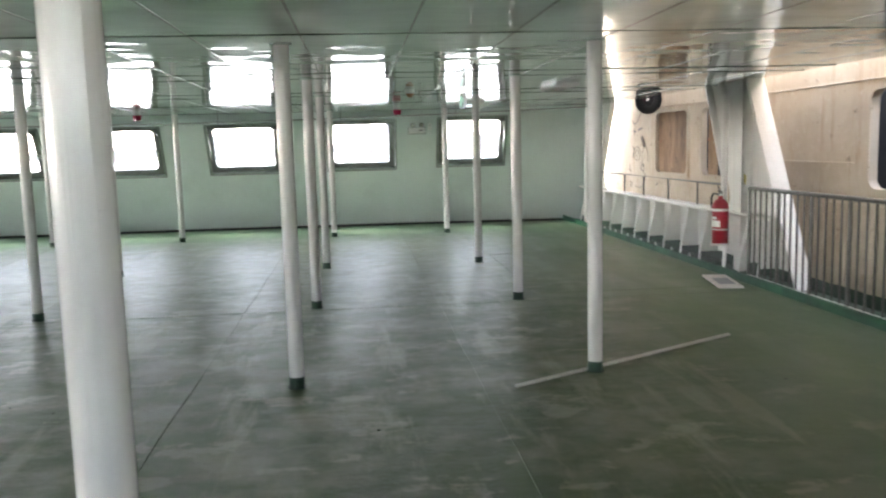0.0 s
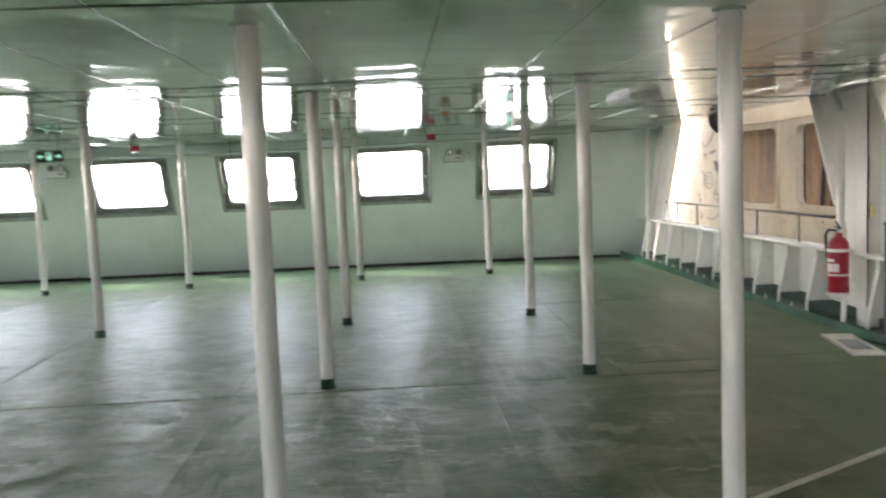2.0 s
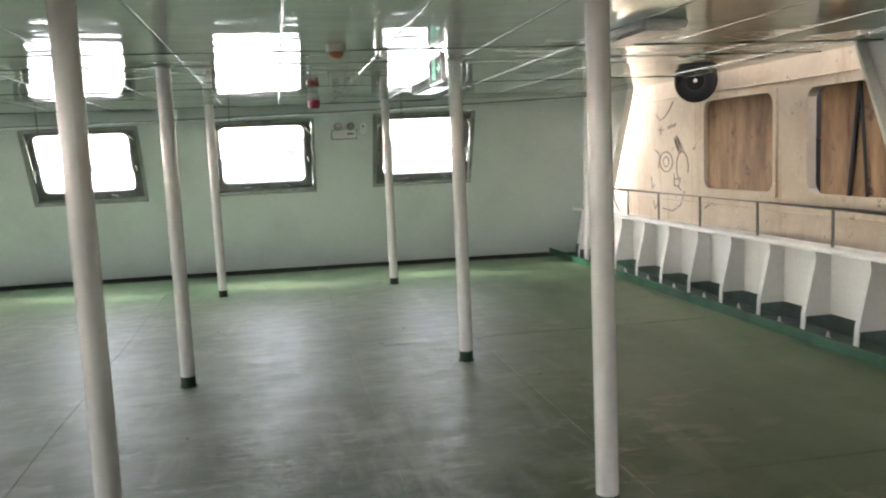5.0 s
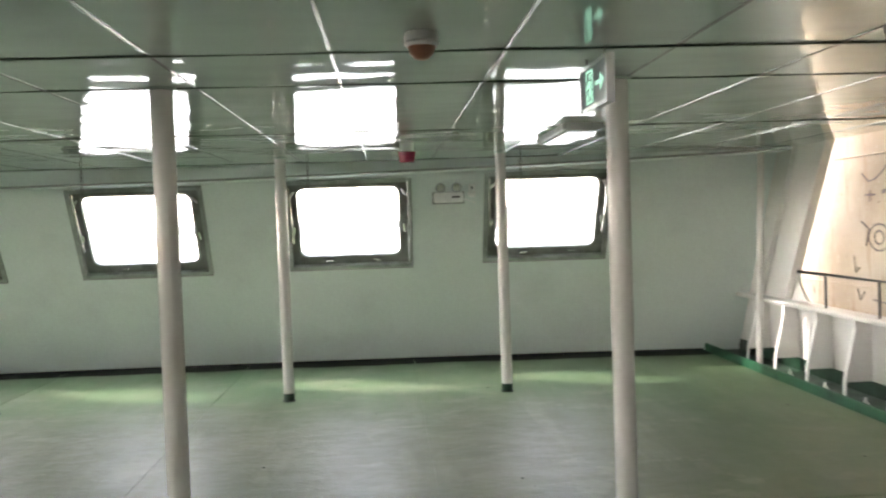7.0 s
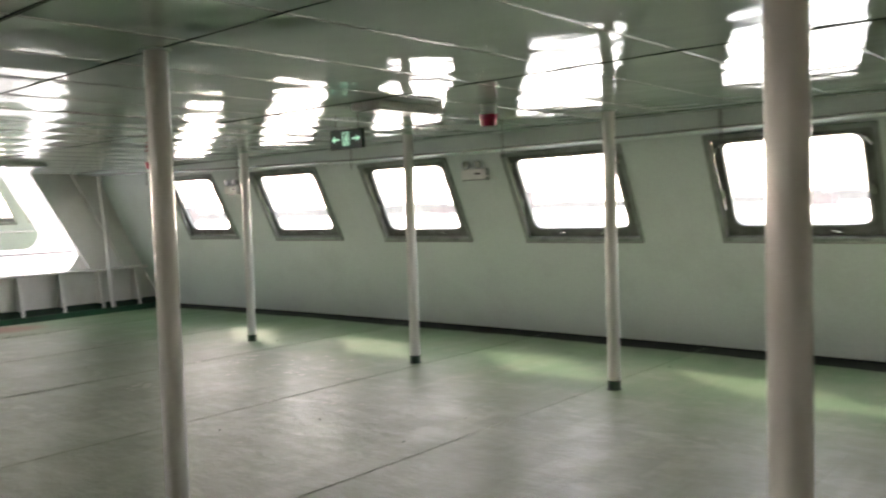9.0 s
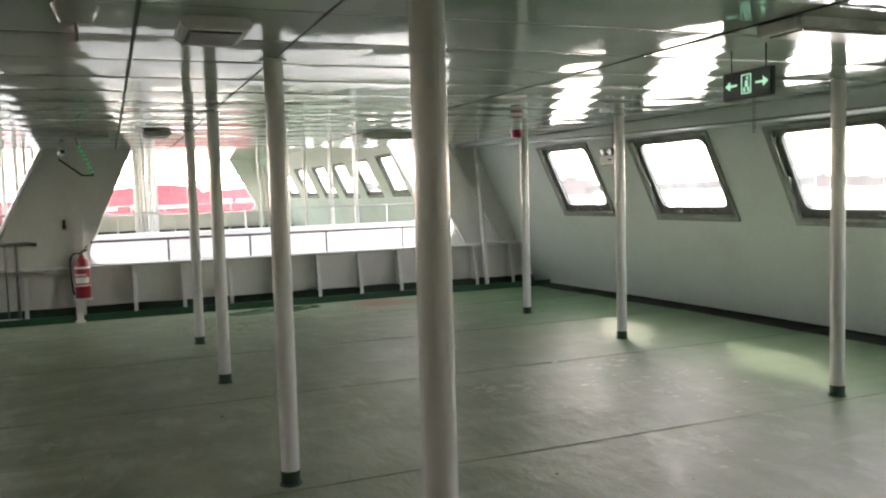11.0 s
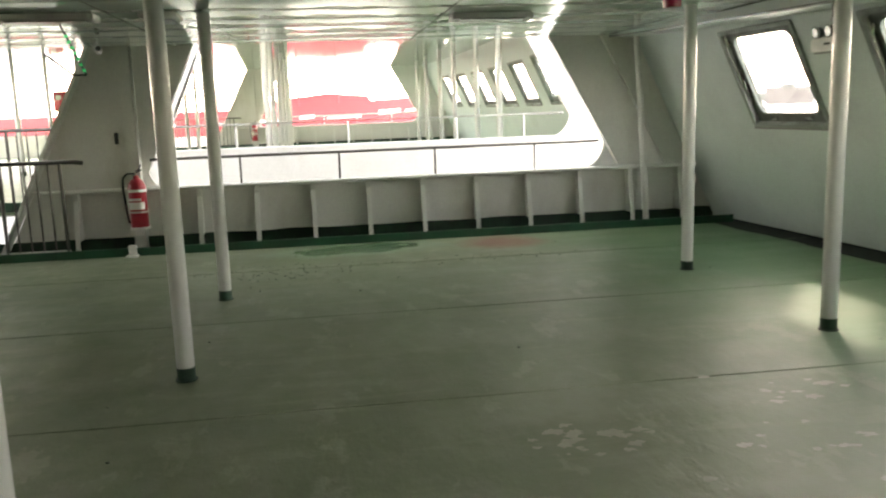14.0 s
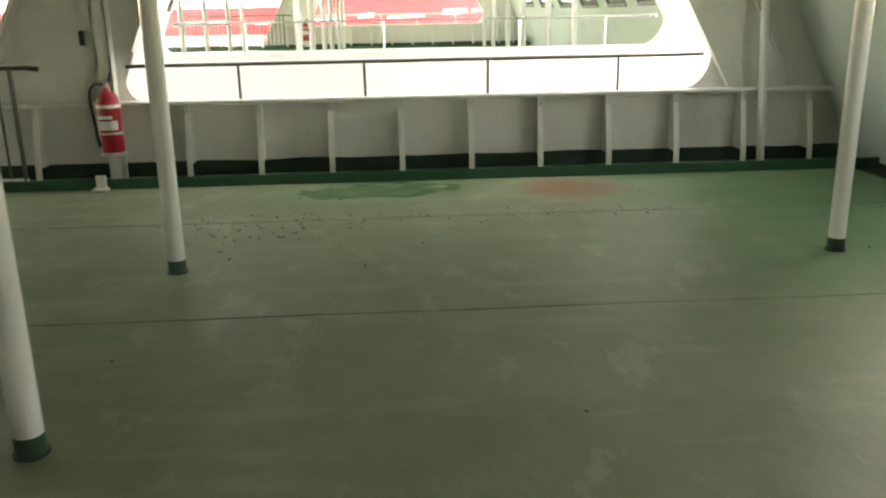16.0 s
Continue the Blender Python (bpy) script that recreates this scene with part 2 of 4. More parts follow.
def glass_pane():
    m, n, l, b = material("window glass")
    g = n.new("ShaderNodeBsdfTransparent")
    gl = n.new("ShaderNodeBsdfGlossy")
    gl.inputs["Roughness"].default_value = 0.03
    dirt = noise_node(n, l, 4, 5, 0.7)
    tint = ramp(n, l, dirt.outputs["Fac"], [(0.3, grey(0.95)), (0.75, grey(0.8))])
    l.new(tint.outputs["Color"], g.inputs["Color"])
    mx = n.new("ShaderNodeMixShader")
    mx.inputs[0].default_value = 0.05
    l.new(g.outputs[0], mx.inputs[1])
    l.new(gl.outputs[0], mx.inputs[2])
    l.new(mx.outputs[0], n["Material Output"].inputs["Surface"])
    return m


def sea_water():
    m, n, l, b = material("harbour water")
    b.inputs["Base Color"].default_value = (0.10, 0.12, 0.10, 1)
    b.inputs["Roughness"].default_value = 0.12
    w = noise_node(n, l, 0.8, 4)
    bump(n, l, b, w.outputs["Fac"], 0.5, 0.15)
    return m


def post_paint():
    """Glossy white enamel with fine runs down the post."""
    m, n, l, b = material("white post paint")
    big = noise_node(n, l, 2.5, 5, 0.6)
    runs = noise_node(n, l, 22, 3, 0.5, stretch=(3.0, 3.0, 0.05))
    scuffs = noise_node(n, l, 11, 6, 0.75)
    c = ramp(n, l, big.outputs["Fac"], [(0.35, (0.66, 0.66, 0.635)), (0.7, (0.73, 0.73, 0.71))])
    c2 = mix(n, l, ramp(n, l, scuffs.outputs["Fac"], [(0.68, grey(0)), (0.78, grey(0.5))]).outputs["Color"], c.outputs["Color"], (0.42, 0.38, 0.33))
    l.new(c2, b.inputs["Base Color"])
    b.inputs["Roughness"].default_value = 0.2
    bump(n, l, b, runs.outputs["Fac"], 0.35, 0.006)
    return m


def glow(name, colour, strength):
    m, n, l, b = material(name)
    b.inputs["Base Color"].default_value = (*colour, 1)
    b.inputs["Emission Color"].default_value = (*colour, 1)
    b.inputs["Emission Strength"].default_value = strength
    return m


M_FLOOR = floor_paint()
M_CEIL = ceiling_panel()
M_WALL = paint("white wall paint", (0.67, 0.755, 0.73), (0.585, 0.66, 0.635), 0.38, wave=0.3)
M_WHITE = paint("white steel paint", (0.80, 0.79, 0.76), (0.66, 0.64, 0.58), 0.4, (0.52, 0.85), 2.2, 0.2, streak=(1, 1, 0.4))
M_POST = post_paint()
M_GREEN = paint("dark green coaming paint", (0.012, 0.085, 0.04), (0.012, 0.04, 0.022), 0.4, (0.45, 0.75), 3.0, 0.4)
M_FOOT = paint("post foot paint", (0.013, 0.05, 0.027), (0.008, 0.016, 0.010), 0.5, (0.4, 0.7), 6.0, 0.3)
M_GUTTER = paint("gutter green paint", (0.012, 0.05, 0.025), (0.01, 0.018, 0.012), 0.35, (0.35, 0.65), 5.0, 0.6)
M_BLACK = paint("black gutter and wall-foot shade", (0.008, 0.010, 0.009), (0.012, 0.018, 0.013), 0.8, (0.4, 0.7), 4.0)
M_FRAME = paint("grey-green window frame paint", (0.29, 0.34, 0.31), (0.15, 0.17, 0.155), 0.38, (0.45, 0.7), 5.0, 0.3)
M_FRAME_IN = paint("dark window frame paint", (0.155, 0.17, 0.16), (0.075, 0.08, 0.072), 0.34, (0.45, 0.7), 6.0, 0.3)
M_STEEL = plain("stainless rail steel", (0.13, 0.127, 0.118), 0.36, 0.7)
M_CHROME = plain("bright clip steel", (0.7, 0.7, 0.68), 0.25, 0.9)
M_STRIP = plain("seam strip aluminium", (0.6, 0.62, 0.6), 0.25, 0.5)
M_SEAM = plain("dark seam filler", (0.04, 0.06, 0.04), 0.7)
M_LAMP = plain("white lamp housing", (0.7, 0.72, 0.7), 0.35)
M_TUBE = plain("unlit lamp diffuser", (0.55, 0.57, 0.56), 0.25)
M_RED = paint("red extinguisher paint", (0.34, 0.012, 0.026), (0.26, 0.01, 0.02), 0.25, (0.5, 0.8), 5.0)
M_REDLENS = plain("red alarm lens", (0.32, 0.006, 0.045), 0.2)
M_LABEL = plain("white label", (0.72, 0.7, 0.66), 0.5)
M_RUBBER = plain("black rubber", (0.018, 0.018, 0.02), 0.55)
M_BRASS = plain("orange detector cap", (0.42, 0.20, 0.12), 0.4)
M_SIGN = plain("dark green sign face", (0.003, 0.03, 0.018), 0.5)
M_SIGNGLOW = glow("sign pictogram", (0.35, 0.75, 0.55), 0.05)
M_LED = glow("green light rope", (0.05, 0.8, 0.3), 0.022)
M_CREAM = cream_hull()
M_PLY = plywood()
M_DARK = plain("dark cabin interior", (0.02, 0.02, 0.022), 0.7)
M_GLASS = glass_pane()
M_WATER = sea_water()
M_SHIPRED = paint("red ship paint", (0.42, 0.055, 0.07), (0.40, 0.09, 0.10), 0.4, scale=0.8)
M_SHIPWHITE = paint("white ship paint", (0.78, 0.76, 0.74), (0.68, 0.66, 0.63), 0.4, scale=0.6)
M_CITY = plain("pale city blocks", (0.20, 0.178, 0.172), 0.8, scale=0.3)
M_HILL = plain("hazy shore", (0.19, 0.19, 0.18), 0.9, scale=0.1)
M_INK = plain("faded graffiti paint", (0.17, 0.145, 0.135), 0.6)
M_RUST = plain("rust primer", (0.28, 0.10, 0.05), 0.7)
M_PAPER = plain("printed board", (0.26, 0.29, 0.31), 0.4)
M_TYRE = plain("old tyre rubber", (0.010, 0.010, 0.011), 0.85)
M_YELLOW = plain("yellow marker", (0.6, 0.5, 0.05), 0.5)
M_STICK = plain("pale wooden batten", (0.60, 0.60, 0.55), 0.6)
M_BARE = plain("bare scraped deck", (0.36, 0.35, 0.27), 0.6)


# ---- mesh helpers ----
def finish(bm, name, mat, parent=None, label="", smooth=False):
    bmesh.ops.recalc_face_normals(bm, faces=bm.faces)
    me = bpy.data.meshes.new(name)
    bm.to_mesh(me)
    bm.free()
    me.materials.append(mat)
    if smooth:
        for p in me.polygons:
            p.use_smooth = True
        me.set_sharp_from_angle(angle=radians(35))
    ob = new(name, me)
    if parent:
        ob.parent = parent
    if label:
        ob["label"] = label
    return ob


def part(name, bm, mat, parent, label="", smooth=False):
    return finish(bm, name, mat, parent, label, smooth)


def box(bm, x0, x1, y0, y1, z0, z1, m=None, bevel=0.0):
    vs = [bm.verts.new(v) for v in ((x0, y0, z0), (x1, y0, z0), (x1, y1, z0), (x0, y1, z0), (x0, y0, z1), (x1, y0, z1), (x1, y1, z1), (x0, y1, z1))]
    fs = [bm.faces.new([vs[i] for i in f]) for f in ((3, 2, 1, 0), (4, 5, 6, 7), (0, 1, 5, 4), (1, 2, 6, 5), (2, 3, 7, 6), (3, 0, 4, 7))]
    if bevel:
        es = list({e for f in fs for e in f.edges})
        r = bmesh.ops.bevel(bm, geom=es, offset=bevel, segments=2, affect="EDGES")
        vs = list({v for f in r["faces"] for v in f.verts} | {v for v in vs if v.is_valid})
    if m:
        bmesh.ops.transform(bm, matrix=m, verts=[v for v in vs if v.is_valid])
    return vs


def rod(bm, a, b, r, seg=12, r2=None):
    """A round bar from a to b."""
    a, b = Vector(a), Vector(b)
    q = (b - a).to_track_quat("Z", "Y").to_matrix().to_4x4()
    bmesh.ops.create_cone(bm, cap_ends=True, segments=seg, radius1=r, radius2=r if r2 is None else r2, depth=(b - a).length,
                          matrix=Matrix.Translation((a + b) / 2) @ q)


def pipe(bm, pts, r, seg=8):
    """A bent round bar through the points."""
    pts = [Vector(p) for p in pts]
    rings = []
    for i, p in enumerate(pts):
        d = (pts[min(i + 1, len(pts) - 1)] - pts[max(i - 1, 0)]).normalized()
        q = d.to_track_quat("Z", "Y")
        rings.append([bm.verts.new(p + q @ Vector((r * math.cos(2 * math.pi * k / seg), r * math.sin(2 * math.pi * k / seg), 0))) for k in range(seg)])
    for a, b in zip(rings, rings[1:]):
        ang = min(range(seg), key=lambda s: (a[0].co - b[s].co).length)
        for k in range(seg):
            bm.faces.new((a[k], a[(k + 1) % seg], b[(k + 1 + ang) % seg], b[(k + ang) % seg]))
    bm.faces.new(rings[0][::-1])
    bm.faces.new(rings[-1])


def slab(bm, outline, at, depth):
    """A plate with this outline (pairs), placed by at(a, b, d), from d = 0 to depth."""
    f = [bm.verts.new(at(a, b, 0)) for a, b in outline]
    g = [bm.verts.new(at(a, b, depth)) for a, b in outline]
    bm.faces.new(f)
    bm.faces.new(g[::-1])
    for i in range(len(f)):
        j = (i + 1) % len(f)
        bm.faces.new((f[i], g[i], g[j], f[j]))


def rounded(w0, w1, h0, h1, r, n=5):
    out = []
    for cx, cz, a0 in ((w1 - r, h1 - r, 0), (w0 + r, h1 - r, 90), (w0 + r, h0 + r, 180), (w1 - r, h0 + r, 270)):
        for k in range(n + 1):
            a = radians(a0 + 90 * k / n)
            out.append((cx + r * math.cos(a), cz + r * math.sin(a)))
    return out


def ring(bm, outer, inner, at, d0, d1):
    """A frame between two outlines of equal count, from depth d0 to d1."""
    n = len(outer)
    v = [[bm.verts.new(at(a, b, d)) for a, b in o] for o in (outer, inner) for d in (d0, d1)]
    o0, o1, i0, i1 = v
    for k in range(n):
        j = (k + 1) % n
        bm.faces.new((o0[k], o0[j], i0[j], i0[k]))
        bm.faces.new((o1[k], i1[k], i1[j], o1[j]))
        bm.faces.new((o0[k], o1[k], o1[j], o0[j]))
        bm.faces.new((i0[k], i0[j], i1[j], i1[k]))


def thing(name, label, category, at=(0, 0, 0), group="", kind=""):
    ob = new(name)
    ob.location = at
    return tagged(ob, label, category, group, kind)


# ---- floor, ceiling, front wall ----
WIN_X = (2.45, 0.405, -1.735, -3.87, -5.945, -7.985, -9.965)
WIN_WIDE = (1.285, 1.285, 1.335, 1.335, 1.315, 1.27, 1.10)
WIN_Z0, WIN_Z1 = 1.075, 1.972


def lift(x):
    """The windows stand a little higher above the deck towards the sides."""
    return 0.0012 * (x - XC) ** 2


def front_wall(name, dx, dz, holes, mat, z_top):
    """The bowed and raked front wall with its window openings."""
    bm = bmesh.new()
    x0, x1 = XP - 0.02 + dx, XS + 0.02 + dx
    xs = sorted({round(x0 + (x1 - x0) * i / 48, 3) for i in range(49)} | {round(c + dx + s * wide / 2, 3) for c, wide in zip(holes, WIN_WIDE) for s in (-1, 1)})
    zs = [0.0, 0.35, 0.7, WIN_Z0, WIN_Z1, z_top]
    cut = lambda x: any(abs(x - c - dx) < wide / 2 for c, wide in zip(holes, WIN_WIDE))
    grid = {}

    def vert(i, j, k):
        if (i, j, k) not in grid:
            x, z = xs[i], zs[j] + (lift(xs[i] - dx) if 3 <= j <= 4 else 0)
            grid[i, j, k] = bm.verts.new((x, front_y(x - dx, z) + 0.09 * k, z + dz + 0.045 * k))
        return grid[i, j, k]
    solid = {(i, j) for i in range(len(xs) - 1) for j in range(5) if not (j == 3 and cut((xs[i] + xs[i + 1]) / 2))}
    for i, j in solid:
        bm.faces.new((vert(i, j, 0), vert(i + 1, j, 0), vert(i + 1, j + 1, 0), vert(i, j + 1, 0)))
        bm.faces.new((vert(i, j, 1), vert(i, j + 1, 1), vert(i + 1, j + 1, 1), vert(i + 1, j, 1)))
        for (a, b), (p, q) in (((i - 1, j), ((i, j), (i, j + 1))), ((i + 1, j), ((i + 1, j), (i + 1, j + 1))), ((i, j - 1), ((i, j), (i + 1, j))), ((i, j + 1), ((i, j + 1), (i + 1, j + 1)))):
            if (a, b) not in solid:
                bm.faces.new((vert(*p, 0), vert(*q, 0), vert(*q, 1), vert(*p, 1)))
    return tagged(finish(bm, name, mat, smooth=True), "white painted steel front wall, raked and bowed, with seven windows", "wall", kind="structure")


front_wall("wall_front", 0, 0, WIN_X, M_WALL, 2.35)

# Dark gutter, with the shade under the leaning wall painted into its black.
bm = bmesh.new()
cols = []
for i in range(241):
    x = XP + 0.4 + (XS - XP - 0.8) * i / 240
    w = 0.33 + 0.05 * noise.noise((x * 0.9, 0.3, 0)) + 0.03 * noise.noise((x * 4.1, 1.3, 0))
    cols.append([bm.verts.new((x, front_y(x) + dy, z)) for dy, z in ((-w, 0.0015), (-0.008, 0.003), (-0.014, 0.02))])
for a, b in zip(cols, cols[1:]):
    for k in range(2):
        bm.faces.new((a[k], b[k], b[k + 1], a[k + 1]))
tagged(finish(bm, "baseboard", M_BLACK), "black gutter strip along the foot of the leaning front wall, its shade painted in", "baseboard", kind="structure")

# soffit beam above the windows
bm = bmesh.new()
N = 48
pts = [XP + (XS - XP) * i / N for i in range(N + 1)]
rise = lambda x: min(0.0019 * (x - XC) ** 2, 0.14)
prof = ((-1.31, 2.17), (-1.31, 2.005), (-1.29, 1.992), (-0.985, 1.992))
cols = [[bm.verts.new((x, front_y(x) + d, z + (rise(x) if z < 2.1 else 0))) for d, z in prof] for x in pts]
for a, b in zip(cols, cols[1:]):
    for k in range(3):
        bm.faces.new((a[k], b[k], b[k + 1], a[k + 1]))
tagged(finish(bm, "trim_soffit", M_WALL, smooth=True), "white boxed-in beam above the front windows", "beam", kind="structure")
bm = bmesh.new()
for a, b in zip(pts, pts[1:]):
    pipe(bm, [(a, front_y(a) - 1.315, 2.002 + rise(a)), (b, front_y(b) - 1.315, 2.002 + rise(b))], 0.012, 6)
tagged(finish(bm, "trim_bead", M_STRIP), "pale bead along the lower edge of the beam", "trim", kind="structure")

# ceiling panels
bm = bmesh.new()
rng = random.Random(4)
seam_x = [0.02 + 0.615 * k for k in range(-20, 9)]
seam_y = sorted([10.08 + 2.49 * k for k in range(-5, 3)] + [8.12, 10.74])
seam_x = [XP - 0.02] + [x for x in seam_x if XP + 0.15 < x < XS - 0.15] + [XS + 0.02]
seam_y = [AFT] + [y for y in seam_y if AFT + 0.3 < y < 15.3] + [16.0]
for xa, xb in zip(seam_x, seam_x[1:]):
    for ya, yb in zip(seam_y, seam_y[1:-1] + [front_y((xa + xb) / 2) - 1.2]):
        tx, ty, g = rng.uniform(-0.002, 0.002), rng.uniform(-0.0015, 0.0015), 0.004
        mx, my, sag = (xa + xb) / 2, (ya + yb) / 2, rng.uniform(0.002, 0.0045)
        n = 8
        rows = []
        for k in range(n + 1):
            x = xa + g + (xb - xa - 2 * g) * k / n
            d = -sag * (1 - (2 * k / n - 1) ** 2)
            rows.append([bm.verts.new((x, y, ZC + z + d + tx * (x - mx) + ty * (y - my))) for y, z in ((ya + g, 0.0), (yb - g, 0.0), (yb - g, 0.02), (ya + g, 0.02))])
        for a, b in zip(rows, rows[1:]):
            for k in range(4):
                bm.faces.new((a[k], a[(k + 1) % 4], b[(k + 1) % 4], b[k]))
        bm.faces.new(rows[0])
        bm.faces.new(rows[-1][::-1])
ceiling = tagged(finish(bm, "ceiling", M_CEIL, smooth=True), "glossy white metal panel ceiling with narrow joints", "ceiling", kind="structure")
bm = bmesh.new()
roof_edge = lambda dx: [(XS + dx + 0.03 - (XS - XP + 0.06) * k / 24, front_y(XS + 0.03 - (XS - XP + 0.06) * k / 24, 2.25) + 0.03) for k in range(25)]
slab(bm, [(XP - 0.03, AFT), (XS + 0.03, AFT)] + roof_edge(0), lambda x, y, d: (x, y, ZC + 0.03 + d), 0.27)
tagged(finish(bm, "deck_above", M_WHITE), "white steel deck above the ceiling", "deck", kind="structure")
# Unseen strip added on top to keep the sun off the cream hull.
bm = bmesh.new()
box(bm, XS - 0.01, XS + 0.03, AFT, 15.4, ZC + 0.3, ZC + 0.6)
tagged(finish(bm, "upper_sun_block", M_WHITE), "unseen white strip added on the deck above to keep sun off the cream hull", "bulwark", kind="structure")
bm = bmesh.new()
for x in seam_x[1:-1]:
    box(bm, x - 0.007, x + 0.007, AFT, 15.4, ZC - 0.003, ZC + 0.006)
tagged(finish(bm, "trim_ceiling_strips", M_STRIP), "thin bright joint strips between the ceiling panels", "trim", kind="structure")

bm = bmesh.new()
for y in seam_y[1:-1]:
    hw = 0.004 if y in ROWS_Y else 0.008
    box(bm, XP, XS, y - hw, y + hw, ZC - 0.006, ZC + 0.006)
tagged(finish(bm, "trim_ceiling_cross_joints", M_SEAM), "thin dark cross joints between the ceiling panels", "trim", kind="structure")

# unseen wall added behind the walk, its height set to trim light from aft
bm = bmesh.new()
box(bm, XP - 0.03, XS + 0.03, AFT - 0.05, AFT, -0.05, 1.93)
tagged(finish(bm, "wall_aft", M_WALL), "plain white wall added out of view aft, its height set to trim the light", "wall", kind="structure")

# deck base
bm = bmesh.new()
box(bm, XP - 0.03, XS + 0.03, AFT, 17.0, -0.3, -0.008)
floor = tagged(finish(bm, "floor", M_SEAM), "worn green painted steel deck with welded seams", "floor", kind="structure")


# ---- the ship's sides ----
def side(name, xs, sg, dz, extras):
    """Side plating with bulwark, stiffeners, cut-out, rail and gate rail. sg: the way inboard along x."""
    at = lambda y, z, d: (xs + sg * -d, y, z + dz)
    inn = lambda u, y, z: (xs + sg * u, y, z + dz)
    xr = XP if sg > 0 else XS
    bm = bmesh.new()
    T = 0.03
    zs = 0.655
    top = extras.get("top", ZC)
    up = top - ZC
    sl0, sl1 = extras.get("slant", (8.13, 9.20))
    sl1 += 0.5 * up
    arc_f = [(14.50 + 0.30 * math.sin(a), 0.955 - 0.30 * math.cos(a)) for a in [radians(k * 13) for k in range(0, 8)]]
    arc_a = [(9.86 - 0.17 * math.sin(a), 0.825 - 0.17 * math.cos(a)) for a in [radians(k * 15) for k in range(6, -1, -1)]]
    ywall = lambda z: front_y(xr, z) + 0.06
    # forward plate, aft plate, bulwark plate, closing plate further aft
    slab(bm, [(ywall(zs), zs), (ywall(top + .05), top + .05), (14.14 - 0.53 * up, top + .05)] + arc_f[::-1], at, T)
    slab(bm, [(10.27 + 0.45 * up, top + .05), (sl1 + .04, top + .05), (sl0 + .37, zs)] + arc_a[::-1], at, T)
    slab(bm, [(ywall(-.02), -.02), (ywall(zs), zs), (sl0 + .37, zs), (sl0 + .05, -.02)], at, T)
    slab(bm, [(3.6, -.02), (3.6, zs), (AFT, zs), (AFT, -.02)], at, T)
    w = tagged(finish(bm, name, M_WHITE), "white painted side plating with a slant-ended cut-out", "wall", kind="structure")
    # top flange with a rounded lip
    bm = bmesh.new()
    pipe(bm, [inn(0.13, 8.62, zs - 0.005), inn(0.13, front_y(xr, .66), zs - 0.005)], 0.022, 10)
    a, b = inn(-0.035, 8.5, zs - 0.012), inn(0.13, front_y(xr, .66), zs + 0.012)
    box(bm, min(a[0], b[0]), max(a[0], b[0]), a[1], b[1], a[2], b[2])
    part("bulwark_flange", bm, M_WHITE, w, smooth=True)
    # stiffeners: knees with a flanged inner edge
    me = None
    ys = [8.95] + [10.215 + 0.606 * k for k in range(10)] if sg > 0 else [8.5, 8.95] + [10.0 + 0.602 * k for k in range(10)]
    for y in ys:
        if y > front_y(xr, .3) - 0.1:
            continue
        if me is None:
            bm = bmesh.new()
            o = [(0.0, 0.0), (0.235, 0.0), (0.225, 0.16), (0.155, 0.47), (0.135, 0.56), (0.14, 0.635), (0.0, 0.635)]
            web = [(0.0, 0.13), (0.21, 0.13)] + o[2:]
            slab(bm, web, lambda u, z, d: (sg * u, d - 0.006, z), 0.012)
            for (u0, z0), (u1, z1) in zip(o[1:5], o[2:6]):
                vs = [bm.verts.new((sg * (u + e), yy, z)) for e in (0, 0.01) for yy in (-0.024, 0.024) for u, z in ((u0, z0), (u1, z1))]
                for f in ((0, 1, 3, 2), (4, 6, 7, 5), (0, 4, 5, 1), (2, 3, 7, 6), (0, 2, 6, 4), (1, 5, 7, 3)):
                    bm.faces.new([vs[i] for i in f])
            ob = part("stiffener", bm, M_WHITE, w)
            me = ob.data
        else:
            ob = new("stiffener", me)
            ob.parent = w
        ob.location = (xs, y, dz)
    # forward upright and slanting stiffeners
    bm = bmesh.new()
    pipe(bm, [inn(0.2, 15.24, 0.0), inn(0.2, 15.2, 0.7), inn(0.2, 15.16, 1.4), inn(0.2, 15.11 - 0.05 * up, top)], 0.033, 12)
    part("upright", bm, M_WHITE, w, smooth=True)
    for (ya, za), (yb, zb), wd in (((14.97, 0.68), (14.15 - 0.56 * up, top), 0.07), ((15.55, 0.68), (14.77 - 0.53 * up, top), 0.05)):
        bm = bmesh.new()
        o = [(ya - .02, za), (ya + .02, za), (yb + .02, zb), (yb - .02, zb)]
        slab(bm, o, lambda y, z, d: inn(d, y, z), wd)
        part("slanting_stiffener", bm, M_WHITE, w)
    # flange along the slanting ends of the plates
    bm = bmesh.new()
    slab(bm, [(sl0, 0.0), (sl0 + .04, 0.0), (sl1 + .04, top), (sl1, top)], lambda y, z, d: inn(d - 0.03, y, z), 0.19)
    part("edge_flange", bm, M_WHITE, w)
    bm = bmesh.new()
    slab(bm, [(9.76, 1.08), (9.79, 1.08), (10.27 + 0.45 * up, top), (10.24 + 0.45 * up, top)], lambda y, z, d: inn(d - 0.03, y, z), 0.11)
    part("edge_flange", bm, M_WHITE, w)
    # pillar: a channel with flanges
    py = extras["pillar_y"]
    bm = bmesh.new()
    hw = extras.get("pillar_half", 0.085)
    for u0, u1, y0, y1 in ((0.10, 0.12, -hw, hw), (0.0, 0.12, -hw, -hw + .015), (0.0, 0.12, hw - .015, hw)):
        p, q = inn(u0, py + y0, -0.0), inn(u1, py + y1, top)
        box(bm, min(p[0], q[0]), max(p[0], q[0]), p[1], q[1], p[2], q[2], bevel=0.003)
